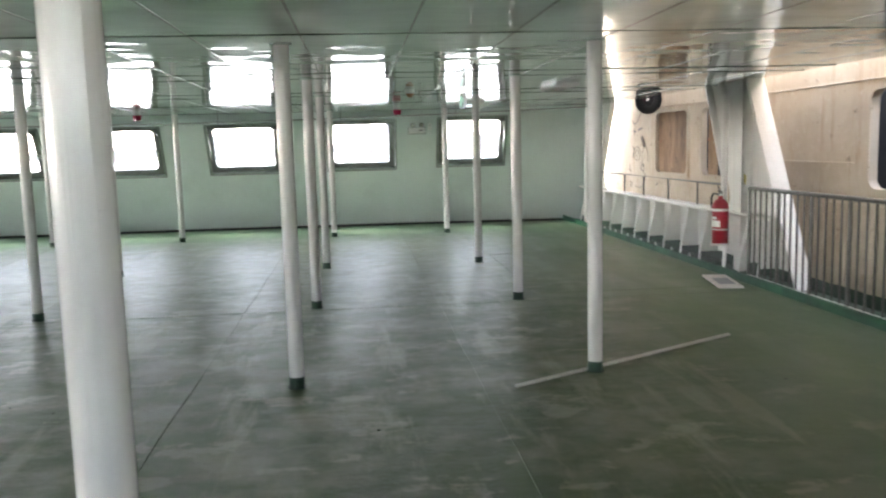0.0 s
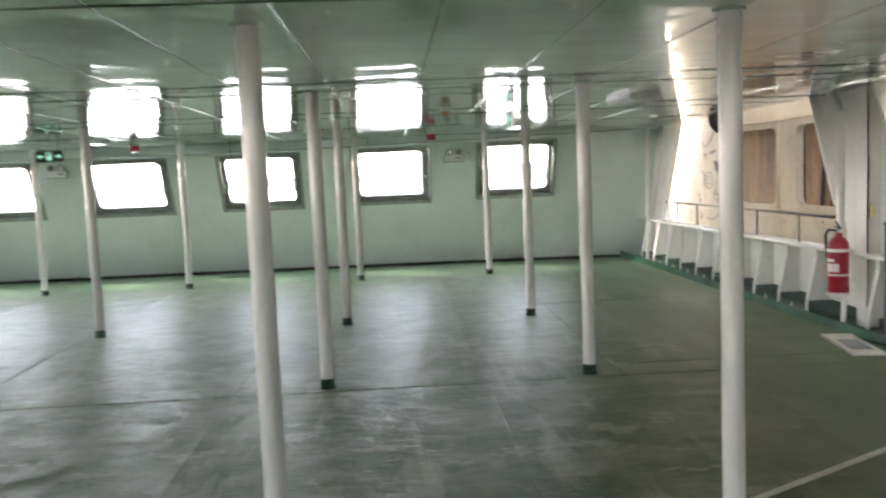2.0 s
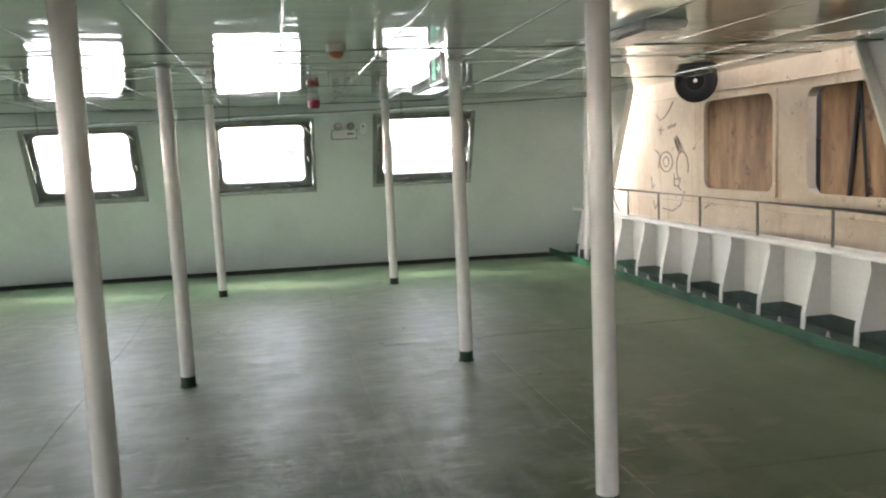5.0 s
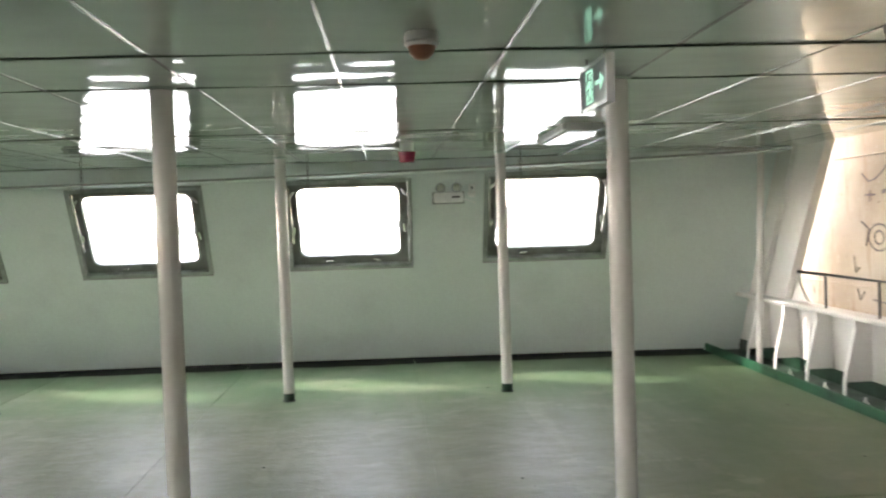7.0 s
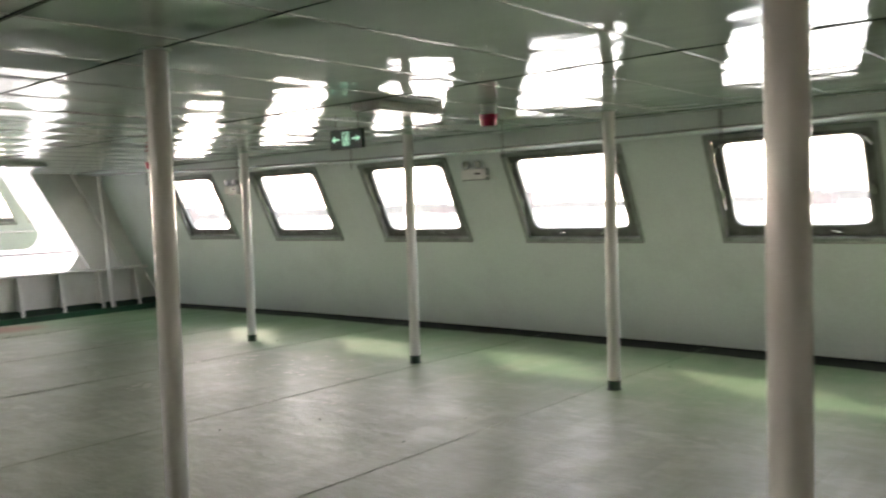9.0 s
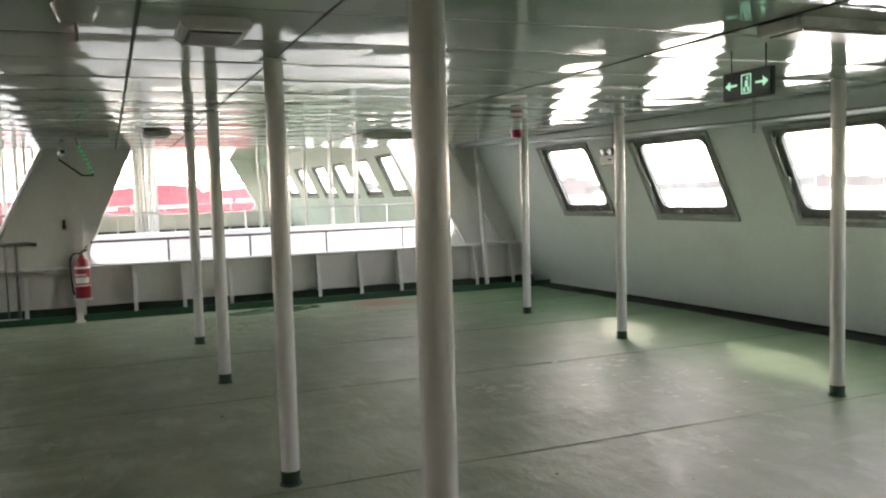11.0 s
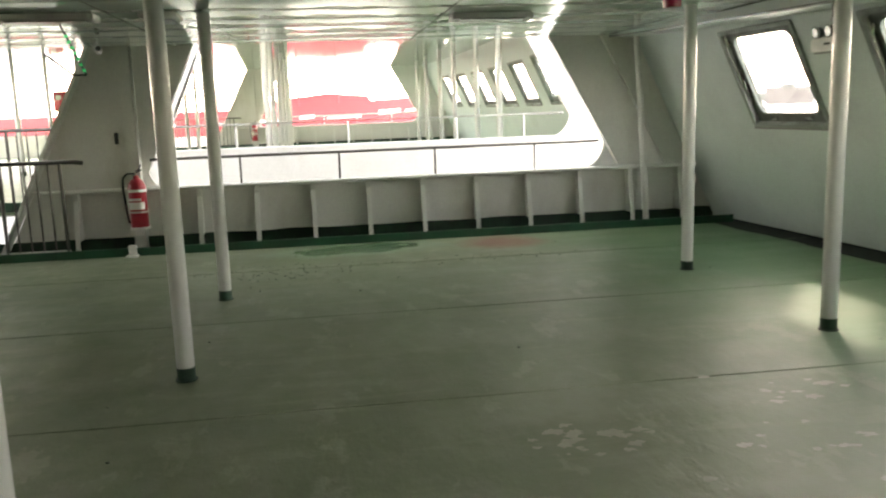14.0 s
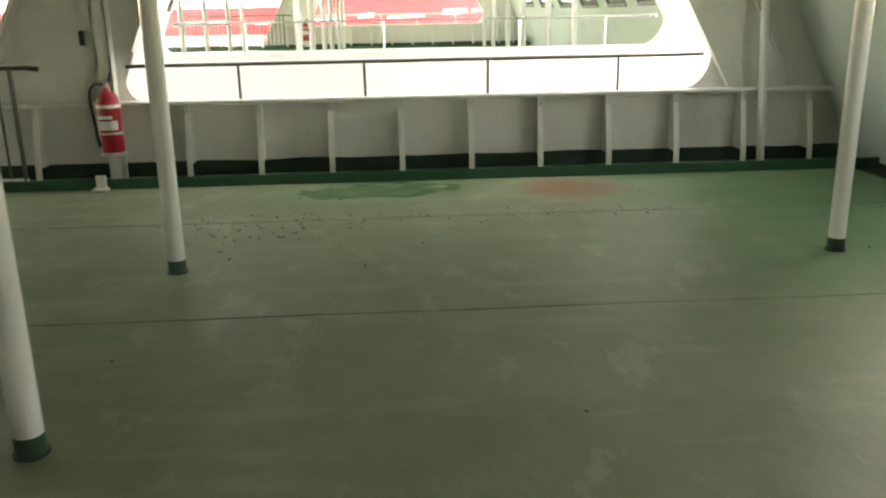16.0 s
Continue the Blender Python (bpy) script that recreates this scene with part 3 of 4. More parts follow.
    part("pillar", bm, M_WHITE, w)
    # coaming and gutter
    bm = bmesh.new()
    cu = extras["coaming"]
    p, q = inn(cu - 0.015, 3.6, -0.01), inn(cu + 0.015, front_y(xr) - 0.02, 0.085)
    box(bm, min(p[0], q[0]), max(p[0], q[0]), p[1], q[1], p[2], q[2], bevel=0.006)
    part("coaming", bm, M_GREEN, w, "dark green painted steel coaming")
    bm = bmesh.new()
    n = 60
    row = []
    for i in range(n + 1):
        y = 3.6 + (front_y(xr) - 3.62) * i / n
        h = 0.06 + 0.018 * noise.noise((y * 2.1, xs, 0))
        row.append([bm.verts.new(inn(u, y, z)) for u, z in ((cu - 0.016, 0.004), (0.004, 0.004), (0.004, h + 0.07))])
    for a, b in zip(row, row[1:]):
        for k in range(2):
            bm.faces.new((a[k], b[k], b[k + 1], a[k + 1]))
    part("gutter", bm, M_GUTTER, w, "dark green painted scupper gutter")
    # rail on the bulwark
    rail = thing("bulwark_rail", "slim stainless rail on short posts above the bulwark", "railing")
    bm = bmesh.new()
    pipe(bm, [inn(0.03, 9.72, 0.955), inn(0.06, 9.80, 0.96), inn(0.06, 14.68, 0.965), inn(0.01, 14.72, 0.965)], 0.017, 10)
    part("top_rail", bm, extras.get("rail_paint", M_STEEL), rail, smooth=True)
    for y in extras["rail_y"]:
        bm = bmesh.new()
        rod(bm, inn(0.06, y, 0.66), inn(0.06, y, 0.955), 0.012, 10)
        part("rail_post", bm, extras.get("rail_paint", M_STEEL), rail, smooth=True)
    # gate rail
    gate = thing("gate_rail", "stainless steel railing with upright bars closing the side gate", "railing")
    bm = bmesh.new()
    gy = extras.get("gate_y", 8.88)
    pipe(bm, [inn(0.33, gy + 0.22 * (sg > 0) + 0.01, 0.97), inn(0.33, gy + 0.12 * (sg > 0) + 0.005, 0.985), inn(0.33, gy, 0.985), inn(0.33, 3.7, 0.985)], 0.022, 10)
    part("top_rail", bm, M_STEEL, gate, smooth=True)
    bm = bmesh.new()
    box(bm, *sorted((inn(0.315, 0, 0)[0], inn(0.345, 0, 0)[0])), 3.7, gy + 0.02, dz + 0.05, dz + 0.075)
    part("bottom_rail", bm, M_WHITE, gate)
    bar = post = None
    k, y = 0, gy
    while y > 3.7:
        thick = k % 5 == 0
        src = post if thick else bar
        if src is None:
            bm = bmesh.new()
            if thick:
                rod(bm, (0, 0, -0.08), (0, 0, 0.905), 0.019, 10)
            else:
                rod(bm, (0, 0, -0.005), (0, 0, 0.905), 0.011, 8)
            ob = part("gate_post" if thick else "bar", bm, M_STEEL, gate, smooth=True)
            if thick:
                post = ob.data
            else:
                bar = ob.data
        else:
            ob = new("gate_post" if thick else "bar", src)
            ob.parent = gate
        ob.location = inn(0.33, y, 0.08)
        y -= 0.118
        k += 1
    return w, inn


def extinguisher(at, turn, group="fire extinguishers"):
    e = thing("fire_extinguisher", "red fire extinguisher with white labels, strapped to a white bracket", "fire extinguisher", group=group)
    m = pose(*at, 0, 0, turn)
    bm = bmesh.new()
    prof = [(0.0, 0.0), (0.066, 0.0), (0.072, 0.012), (0.072, 0.40), (0.066, 0.44), (0.045, 0.475), (0.024, 0.49), (0.022, 0.52), (0.0, 0.52)]
    seg = 24
    rows = [[bm.verts.new((r * math.cos(2 * math.pi * k / seg), r * math.sin(2 * math.pi * k / seg), z)) for k in range(seg)] for r, z in prof[1:-1]]
    for a, b in zip(rows, rows[1:]):
        for k in range(seg):
            bm.faces.new((a[k], a[(k + 1) % seg], b[(k + 1) % seg], b[k]))
    bm.faces.new(rows[0][::-1])
    bm.faces.new(rows[-1])
    part("cylinder", bm, M_RED, e, smooth=True)

    def band(z0, z1, r, a0, a1, mat, name, label=""):
        bm = bmesh.new()
        n = 14
        v = [[bm.verts.new((rr * math.cos(a), rr * math.sin(a), z)) for rr, z in ((r, z0), (r, z1), (r - 0.006, z1), (r - 0.006, z0))] for a in [radians(a0 + (a1 - a0) * i / n) for i in range(n + 1)]]
        for a, b in zip(v, v[1:]):
            for k in range(4):
                bm.faces.new((a[k], a[(k + 1) % 4], b[(k + 1) % 4], b[k]))
        if a1 - a0 < 359:
            bm.faces.new(v[0])
            bm.faces.new(v[-1][::-1])
        part(name, bm, mat, e, label, smooth=True)
    band(0.19, 0.26, 0.0745, 215, 325, M_LABEL, "label", "white label with small print")
    band(0.275, 0.30, 0.0745, 215, 300, M_LABEL, "label", "white label with small print")
    band(0.155, 0.17, 0.079, 0, 360, M_STICK, "strap", "pale worn strap")
    band(0.36, 0.385, 0.079, 0, 360, M_WHITE, "strap", "white bracket strap")
    band(-0.012, 0.012, 0.082, 0, 360, M_WHITE, "bracket_foot", "white bracket ring")
    bm = bmesh.new()
    box(bm, -0.012, 0.012, -0.02, 0.03, 0.52, 0.555, bevel=0.004)
    part("valve", bm, M_CHROME, e, "metal valve")
    for z, t in ((0.56, 0.022), (0.575, 0.055)):
        bm = bmesh.new()
        pipe(bm, [(0.0, 0.02, z - 0.01), (0.03, -0.02, z), (0.06, -0.07, z + t)], 0.007, 6)
        part("lever", bm, M_RUBBER, e, "black lever")
    bm = bmesh.new()
    c = [(-0.01, -0.02, 0.54), (-0.06, -0.03, 0.545), (-0.095, -0.03, 0.50), (-0.105, -0.02, 0.40), (-0.10, 0.0, 0.25), (-0.09, 0.0, 0.10), (-0.08, -0.01, 0.05)]
    pipe(bm, c, 0.010, 8)
    part("hose", bm, M_RUBBER, e, "black rubber hose", smooth=True)
    e.matrix_world = m @ Matrix.Diagonal((1.28, 1.28, 1.06, 1.0))
    return e


port_wall, inp = side("wall_port", XP, 1, 0, {"pillar_y": 9.56, "pillar_half": 0.06, "coaming": 0.5, "rail_y": (10.66, 11.73, 12.8, 13.95)})
star_wall, ins = side("wall_starboard", XS, -1, 0, {"pillar_y": 9.24, "pillar_half": 0.085, "gate_y": 8.53, "slant": (7.87, 9.0), "coaming": 0.39, "rail_y": (10.5, 11.5, 12.5, 13.4, 14.2)})
extinguisher((XP + 0.25, 9.60, 0.26), 90)
extinguisher((XS - 0.27, 9.36, 0.30), -80)

# the starboard stand and drain pipe beside the pillar
bm = bmesh.new()
slab(bm, [(9.36, 0.0), (9.44, 0.0), (9.50, 0.66), (9.42, 0.66)], lambda y, z, d: ins(0.13 + d + 0.10 * (0.66 - z), y, z), 0.012)
part("extinguisher_bar", bm, M_WHITE, star_wall)
bm = bmesh.new()
pipe(bm, [ins(0.02, 9.95, ZC), ins(0.05, 9.86, 2.12), ins(0.09, 9.70, 2.04), ins(0.11, 9.62, 1.95), ins(0.115, 9.60, 1.8), ins(0.12, 9.60, 0.66)], 0.036, 12)
part("drain_pipe", bm, M_WHITE, star_wall, "white painted drain pipe with a bend", smooth=True)
bm = bmesh.new()
box(bm, XP + 0.12, XP + 0.15, 9.40, 9.44, 1.14, 1.26, bevel=0.004)
part("latch_box", bm, M_RUBBER, port_wall, "small black fitting")
bm = bmesh.new()
box(bm, XP + 0.46, XP + 0.62, 9.50, 9.62, 0.0, 0.02, bevel=0.004)
box(bm, XP + 0.516, XP + 0.545, 9.52, 9.60, 0.01, 0.12, bevel=0.004)
part("pillar_foot", bm, M_WHITE, port_wall)
bm = bmesh.new()
box(bm, XS - 0.127, XS - 0.122, 9.05, 9.09, 1.0, 1.1)
part("marker", bm, M_YELLOW, star_wall, "yellow paint mark")

# drain nozzles in the starboard gutter
nozzle = None
for k in range(8):
    y = 10.3 + 0.602 * k
    if nozzle is None:
        nozzle = thing("drain_nozzle", "small white drain nozzle in the green gutter", "drain", group="drain nozzles")
        bm = bmesh.new()
        rod(bm, (0, 0, 0), (0, 0, 0.02), 0.035, 12, 0.03)
        part("base", bm, M_WHITE, nozzle)
        bm = bmesh.new()
        rod(bm, (0, 0, 0.02), (0, 0, 0.07), 0.02, 10, 0.008)
        part("spout", bm, M_WHITE, nozzle)
        nozzle.location = (XS - 0.24, y, 0.004)
    else:
        copy_thing(nozzle, pose(XS - 0.24, y, 0.004))


# ---- windows ----
def window(index, cx, dx=0.0, dz=0.0, fine=True):
    base = front_y(cx, 0)
    slope = -2 * 0.0056 * (cx - XC)
    tx = Vector((1, slope, 0)).normalized()
    tz = Vector((0, -LEAN, 1)).normalized()
    tn = tz.cross(tx) * -1
    if tn.y < 0:
        tn = -tn
    z0 = WIN_Z0 + lift(cx)
    org = Vector((cx + dx, front_y(cx, z0), z0 + dz))
    h = (WIN_Z1 - WIN_Z0) * math.sqrt(1 + LEAN * LEAN)
    w = WIN_WIDE[(index - 1) % 10] / 2
    at = lambda a, b, d: org + tx * a + tz * b + tn * d
    win = thing("window_%d" % index, "opening steel-framed window with rounded glass, bright daylight behind", "window", kind="structure")
    bm = bmesh.new()
    sq = lambda e: [(p[0], p[1]) for p in rounded(-w + e, w - e, e, h - e, 0.012)]
    ring(bm, sq(-0.012), sq(0.028), at, -0.022, 0.09)
    part("window_frame", bm, M_FRAME, win, "grey-green steel frame")
    bm = bmesh.new()
    ring(bm, sq(0.030), rounded(-w + 0.12, w - 0.12, 0.125, h - 0.085, 0.085), at, 0.035, 0.075)
    part("sash", bm, M_FRAME_IN, win, "dark steel sash with rounded corners")
    bm = bmesh.new()
    ring(bm, rounded(-w + 0.105, w - 0.105, 0.11, h - 0.07, 0.095), rounded(-w + 0.125, w - 0.125, 0.13, h - 0.09, 0.08), at, 0.022, 0.036)
    part("gasket", bm, M_FRAME, win)
    bm = bmesh.new()
    slab(bm, rounded(-w + 0.115, w - 0.115, 0.12, h - 0.08, 0.088), lambda a, b, d: at(a, b, 0.05 + d), 0.006)
    p = part("pane", bm, M_GLASS, win)
    p.visible_shadow = False
    bm = bmesh.new()
    slab(bm, [(-w - 0.01, -0.018), (w + 0.01, -0.018), (w + 0.01, -0.004), (-w - 0.01, -0.004)], lambda a, b, d: at(a, b, d - 0.03), 0.03)
    part("window_sill", bm, M_STRIP, win, "bright lower edge strip")
    if not fine:
        return win
    bm = bmesh.new()
    slab(bm, [(-w + 0.029, 0.05), (-w + 0.036, 0.05), (-w + 0.036, h - 0.05), (-w + 0.029, h - 0.05)], lambda a, b, d: at(a, b, d - 0.018), 0.05)
    part("reveal_strip", bm, M_STRIP, win, "bright metal strip on the reveal")
    for a, b, ang in ((-0.22, 0.075, 10), (0.28, 0.075, -12), (-w + 0.075, h * 0.45, 80), (w - 0.075, h * 0.45, 95), (-w + 0.075, h * 0.86, 60), (w - 0.075, h * 0.86, 120)):
        bm = bmesh.new()
        d = Vector((math.cos(radians(ang)), math.sin(radians(ang)))) * 0.043
        rod(bm, at(a, b, 0.035), at(a, b, 0.003), 0.015, 8)
        pipe(bm, [at(a - d.x, b - d.y, 0.008), at(a + d.x, b + d.y, 0.0)], 0.011, 6)
        part("clip", bm, M_CHROME, win, "bright metal clip")
    bm = bmesh.new()
    pipe(bm, [at(-w + 0.045, h - 0.06, 0.01), at(-w + 0.05, h * 0.62, -0.005), at(-w + 0.055, h * 0.3, 0.01)], 0.011, 6)
    part("stay", bm, M_CHROME, win, "metal stay bar")
    if index == 1:
        bm = bmesh.new()
        pipe(bm, [at(w - 0.06, h - 0.10, 0.015), at(w - 0.035, h * 0.6, -0.012), at(w - 0.05, h * 0.28, 0.012)], 0.012, 6)
        part("stay", bm, M_CHROME, win, "metal stay bar")
    return win


for i, cx in enumerate(WIN_X):
    window(i + 1, cx)
    ch = thing("window_chain", "short steel chain hanging from the ceiling edge by a window", "chain", group="window chains")
    x = cx - 0.35
    y = front_y(x) - 1.34
    for k in range(7):
        bm = bmesh.new()
        z = ZC - 0.002 - 0.034 * k
        d = 0.011
        q = [(d, 0), (d, -0.035), (-d, -0.035), (-d, 0), (d, 0)]
        pipe(bm, [(x + (a if k % 2 else 0), y + (0 if k % 2 else a), z + b) for a, b in q], 0.0035, 5)
        part("link", bm, M_STEEL, ch)


# ---- deck posts ----
first = None
for ry in ROWS_Y:
    for cx in COLS_X:
        if first is None:
            first = thing("deck_post", "round white painted steel post with a dark green foot", "post", group="deck posts")
            bm = bmesh.new()
            rod(bm, (0, 0, 0.075), (0, 0, ZC), 0.048, 28)
            part("shaft", bm, M_POST, first, smooth=True)
            bm = bmesh.new()
            rod(bm, (0, 0, 0.0), (0, 0, 0.075), 0.0495, 28)
            rod(bm, (0, 0, 0.0), (0, 0, 0.008), 0.058, 28)
            part("foot", bm, M_FOOT, first, "dark green painted foot", smooth=True)
            bm = bmesh.new()
            rod(bm, (0, 0, ZC - 0.012), (0, 0, ZC - 0.001), 0.066, 28)
            part("collar", bm, M_CEIL, first, smooth=True)
            first.location = (cx, ry, 0)
        else:
            copy_thing(first, pose(cx, ry, 0, 0, 0, (cx * 37 + ry * 53) % 360))


# ---- ceiling fixtures ----
def lamp(x, y, turn, length=0.62):
    label = "flat unlit fluorescent ceiling light in a white housing" if length > 0.5 else "short pale ceiling light with a dark grey diffuser, unlit"
    l = thing("ceiling_light", label, "ceiling light", group="ceiling lights")
    bm = bmesh.new()
    box(bm, -length / 2, length / 2, -0.13, 0.13, -0.04, 0.0, bevel=0.008)
    part("housing", bm, M_LAMP, l)
    bm = bmesh.new()
    box(bm, -length / 2 + 0.03, length / 2 - 0.03, -0.10, 0.10, -0.054, -0.038, bevel=0.008)
    part("diffuser", bm, M_FRAME_IN if length < 0.5 else M_TUBE, l)
    for s in (-1, 1):
        bm = bmesh.new()
        box(bm, s * length / 2 - 0.02, s * length / 2 + 0.02, -0.11, 0.11, -0.05, -0.001, bevel=0.006)
        part("end_cap", bm, M_LAMP, l)
    l.matrix_world = pose(x, y, ZC - 0.003, 0, 0, turn)
    return l


for x, y, turn, *size in ((2.58, 9.42, 90, 0.75), (2.07, 12.82, 90, 0.92), (-3.36, 12.92, 90), (-4.0, 10.36, 0, 0.34), (-9.7, 12.97, 90), (-9.35, 10.43, 0, 0.34), (-9.3, 9.66, 90), (2.62, 3.2, 90), (-9.6, 5.0, 90), (-4.0, 4.0, 90)):
    lamp(x, y, turn, *size)


def detector(x, y):
    d = thing("smoke_detector", "white round ceiling detector with an orange cap", "smoke detector")
    seg = 24
    for name, prof, mat in (("base", ((0.07, 0.0), (0.075, -0.03), (0.07, -0.045)), M_LAMP), ("head", ((0.066, -0.044), (0.075, -0.058), (0.066, -0.072)), M_LAMP), ("cap", ((0.062, -0.07), (0.05, -0.105), (0.03, -0.128), (0.01, -0.135)), M_BRASS)):
        bm = bmesh.new()
        rows = [[bm.verts.new((r * math.cos(2 * math.pi * k / seg), r * math.sin(2 * math.pi * k / seg), z)) for k in range(seg)] for r, z in prof]
        for a, b in zip(rows, rows[1:]):
            for k in range(seg):
                bm.faces.new((a[k], a[(k + 1) % seg], b[(k + 1) % seg], b[k]))
        bm.faces.new(rows[0])
        bm.faces.new(rows[-1][::-1])
        part(name, bm, mat, d, smooth=True)
    d.location = (x, y, ZC)
    d.scale = (0.74, 0.74, 0.66)


detector(0.94, 9.8)

d = thing("ceiling_bell", "pale grey ceiling bell with a wire loop below", "bell")
bm = bmesh.new()
rod(bm, (0, 0, 0), (0, 0, -0.03), 0.06, 20)
rod(bm, (0, 0, -0.03), (0, 0, -0.09), 0.075, 20, 0.05)
part("dome", bm, M_TUBE, d, smooth=True)
bm = bmesh.new()
pipe(bm, [(0.025 * math.cos(a), 0, -0.115 + 0.03 * math.sin(a)) for a in [radians(k * 30) for k in range(13)]], 0.005, 6)
part("loop", bm, M_STEEL, d)
d.location = (-3.64, 9.88, ZC)


def alarm(x, y):
    a = thing("alarm_beacon", "red alarm beacon under the ceiling edge", "alarm beacon", group="alarm beacons")
    bm = bmesh.new()
    rod(bm, (0, 0, 0), (0, 0, -0.055), 0.042, 20)
    part("base", bm, M_LAMP, a, "pale base", smooth=True)
    bm = bmesh.new()
    rod(bm, (0, 0, -0.055), (0, 0, -0.12), 0.055, 20, 0.048)
    part("lens", bm, M_REDLENS, a, "red lens", smooth=True)
    a.location = (x, y, ZC)
    a.scale = (1.22, 1.22, 1.25)


alarm(0.97, 13.4)
alarm(-3.0, 13.44)
alarm(-8.22, 13.88)


def exit_sign(x, y, turn):
    s = thing("exit_sign", "hanging green exit sign with arrows and a running figure sign", "exit sign", group="exit signs")
    bm = bmesh.new()
    box(bm, -0.17, 0.17, -0.014, 0.014, -0.255, -0.115, bevel=0.004)
    part("board", bm, M_SIGN, s)
    for x0 in (-0.12, 0.12):
        bm = bmesh.new()
        rod(bm, (x0, 0, 0), (x0, 0, -0.12), 0.004, 6)
        part("hanger", bm, M_STEEL, s)
    for f in (-1, 1):
        bm = bmesh.new()
        y0, y1 = sorted((f * 0.0145, f * 0.017))
        for sg in (-1, 1):
            box(bm, min(sg * 0.065, sg * 0.12), max(sg * 0.065, sg * 0.12), y0, y1, -0.19, -0.178)
            slab(bm, [(sg * 0.15, -0.184), (sg * 0.115, -0.160), (sg * 0.115, -0.208)], lambda a, b, d: (a, y0 + d, b), y1 - y0)
        for q in ((-0.03, 0.03, -0.232, -0.226), (-0.034, -0.028, -0.232, -0.138), (0.028, 0.034, -0.232, -0.138), (-0.034, 0.034, -0.140, -0.134), (-0.008, 0.012, -0.2, -0.165), (0.0, 0.014, -0.160, -0.148), (-0.02, -0.006, -0.222, -0.2), (0.008, 0.022, -0.222, -0.2)):
            box(bm, q[0], q[1], y0, y1, q[2], q[3])
        part("pictogram", bm, M_SIGNGLOW, s, "pale lit arrows and doorway symbol")
    s.matrix_world = pose(x, y, ZC, 0, 0, turn)


exit_sign(-3.92, 12.96, 0)
h = thing("exit_sign", "dark green exit sign, pale rim and arrow, hung beside a post", "exit sign", group="exit signs")
bm = bmesh.new()
box(bm, -0.175, 0.175, -0.012, 0.012, -0.195, -0.045, bevel=0.004)
part("board", bm, M_SIGN, h)
bm = bmesh.new()
ring(bm, [(-.186, -.205), (.186, -.205), (.186, -.035), (-.186, -.035)], [(-.170, -.190), (.170, -.190), (.170, -.050), (-.170, -.050)], lambda a, b, d: (a, d, b), -0.015, 0.015)
part("rim", bm, M_STRIP, h, "pale metal rim")
for f in (-1, 1):
    bm = bmesh.new()
    y0, y1 = sorted((f * 0.0125, f * 0.0145))
    box(bm, -0.10, -0.04, y0, y1, -0.126, -0.112)
    slab(bm, [(-0.145, -0.119), (-0.098, -0.088), (-0.098, -0.150)], lambda a, b, d: (a, y0 + d, b), y1 - y0)
    for q in ((0.005, 0.085, -0.180, -0.172), (0.0, 0.008, -0.180, -0.062), (0.082, 0.09, -0.180, -0.062), (0.0, 0.09, -0.066, -0.058)):
        box(bm, q[0], q[1], y0, y1, q[2], q[3])
    for p in ([(0.028, -0.098), (0.052, -0.094), (0.046, -0.136), (0.026, -0.132)], [(0.028, -0.132), (0.044, -0.134), (0.020, -0.168), (0.008, -0.166)], [(0.036, -0.132), (0.05, -0.134), (0.074, -0.160), (0.062, -0.168)], [(0.05, -0.098), (0.076, -0.118), (0.07, -0.126), (0.046, -0.112)]):
        slab(bm, p, lambda a, b, d: (a, y0 + d, b), y1 - y0)
    rod(bm, (0.036, y0, -0.082), (0.036, y1, -0.082), 0.011, 10)
    part("pictogram", bm, M_SIGNGLOW, h, "pale green arrow and running symbol in a doorway")
for x0 in (-0.12, 0.12):
    bm = bmesh.new()
    rod(bm, (x0, 0, 0), (x0, 0, -0.04), 0.004, 6)
    part("hanger", bm, M_STEEL, h)
h.matrix_world = pose(1.595, 10.18, ZC, 0, 0, 91)


def emergency_light(x):
    z = 1.84
    y = front_y(x, z)
    e = thing("emergency_light", "white twin-head emergency light box on the front wall", "emergency light", group="emergency lights")
    bm = bmesh.new()
    box(bm, -0.13, 0.13, -0.06, 0.02, -0.09, 0.0, bevel=0.008)
    part("case", bm, M_LAMP, e)
    bm = bmesh.new()
    box(bm, -0.142, 0.142, -0.02, 0.02, -0.102, 0.006)
    part("mount", bm, M_FRAME, e, "grey-green mounting plate")
    for s in (-0.07, 0.07):
        bm = bmesh.new()
        rod(bm, (s, -0.03, 0.0), (s, -0.03, 0.03), 0.012, 8)
        rod(bm, (s, 0.0, 0.05), (s, -0.06, 0.04), 0.03, 14, 0.044)
        head = part("lamp_head", bm, M_FRAME, e, "grey lamp head", smooth=True)
        bm = bmesh.new()
        rod(bm, (s, -0.058, 0.0405), (s, -0.066, 0.039), 0.034, 14)
        part("lens", bm, M_CHROME, head, "bright lamp lens", smooth=True)
    bm = bmesh.new()
    box(bm, 0.03, 0.10, -0.0625, -0.0595, -0.05, -0.035)
    part("indicator", bm, M_RUBBER, e)
    bm = bmesh.new()
    pipe(bm, [(0.13, -0.02, -0.06), (0.20, -0.01, -0.08), (0.24, 0.02, -0.1)], 0.005, 6)
    part("cable", bm, M_LAMP, e)
    e.matrix_world = pose(x, y - 0.01, z, 0, 0, 0) @ Matrix.Scale(1.15, 4)


for x in (1.43, -4.92, -9.02):
    emergency_light(x)

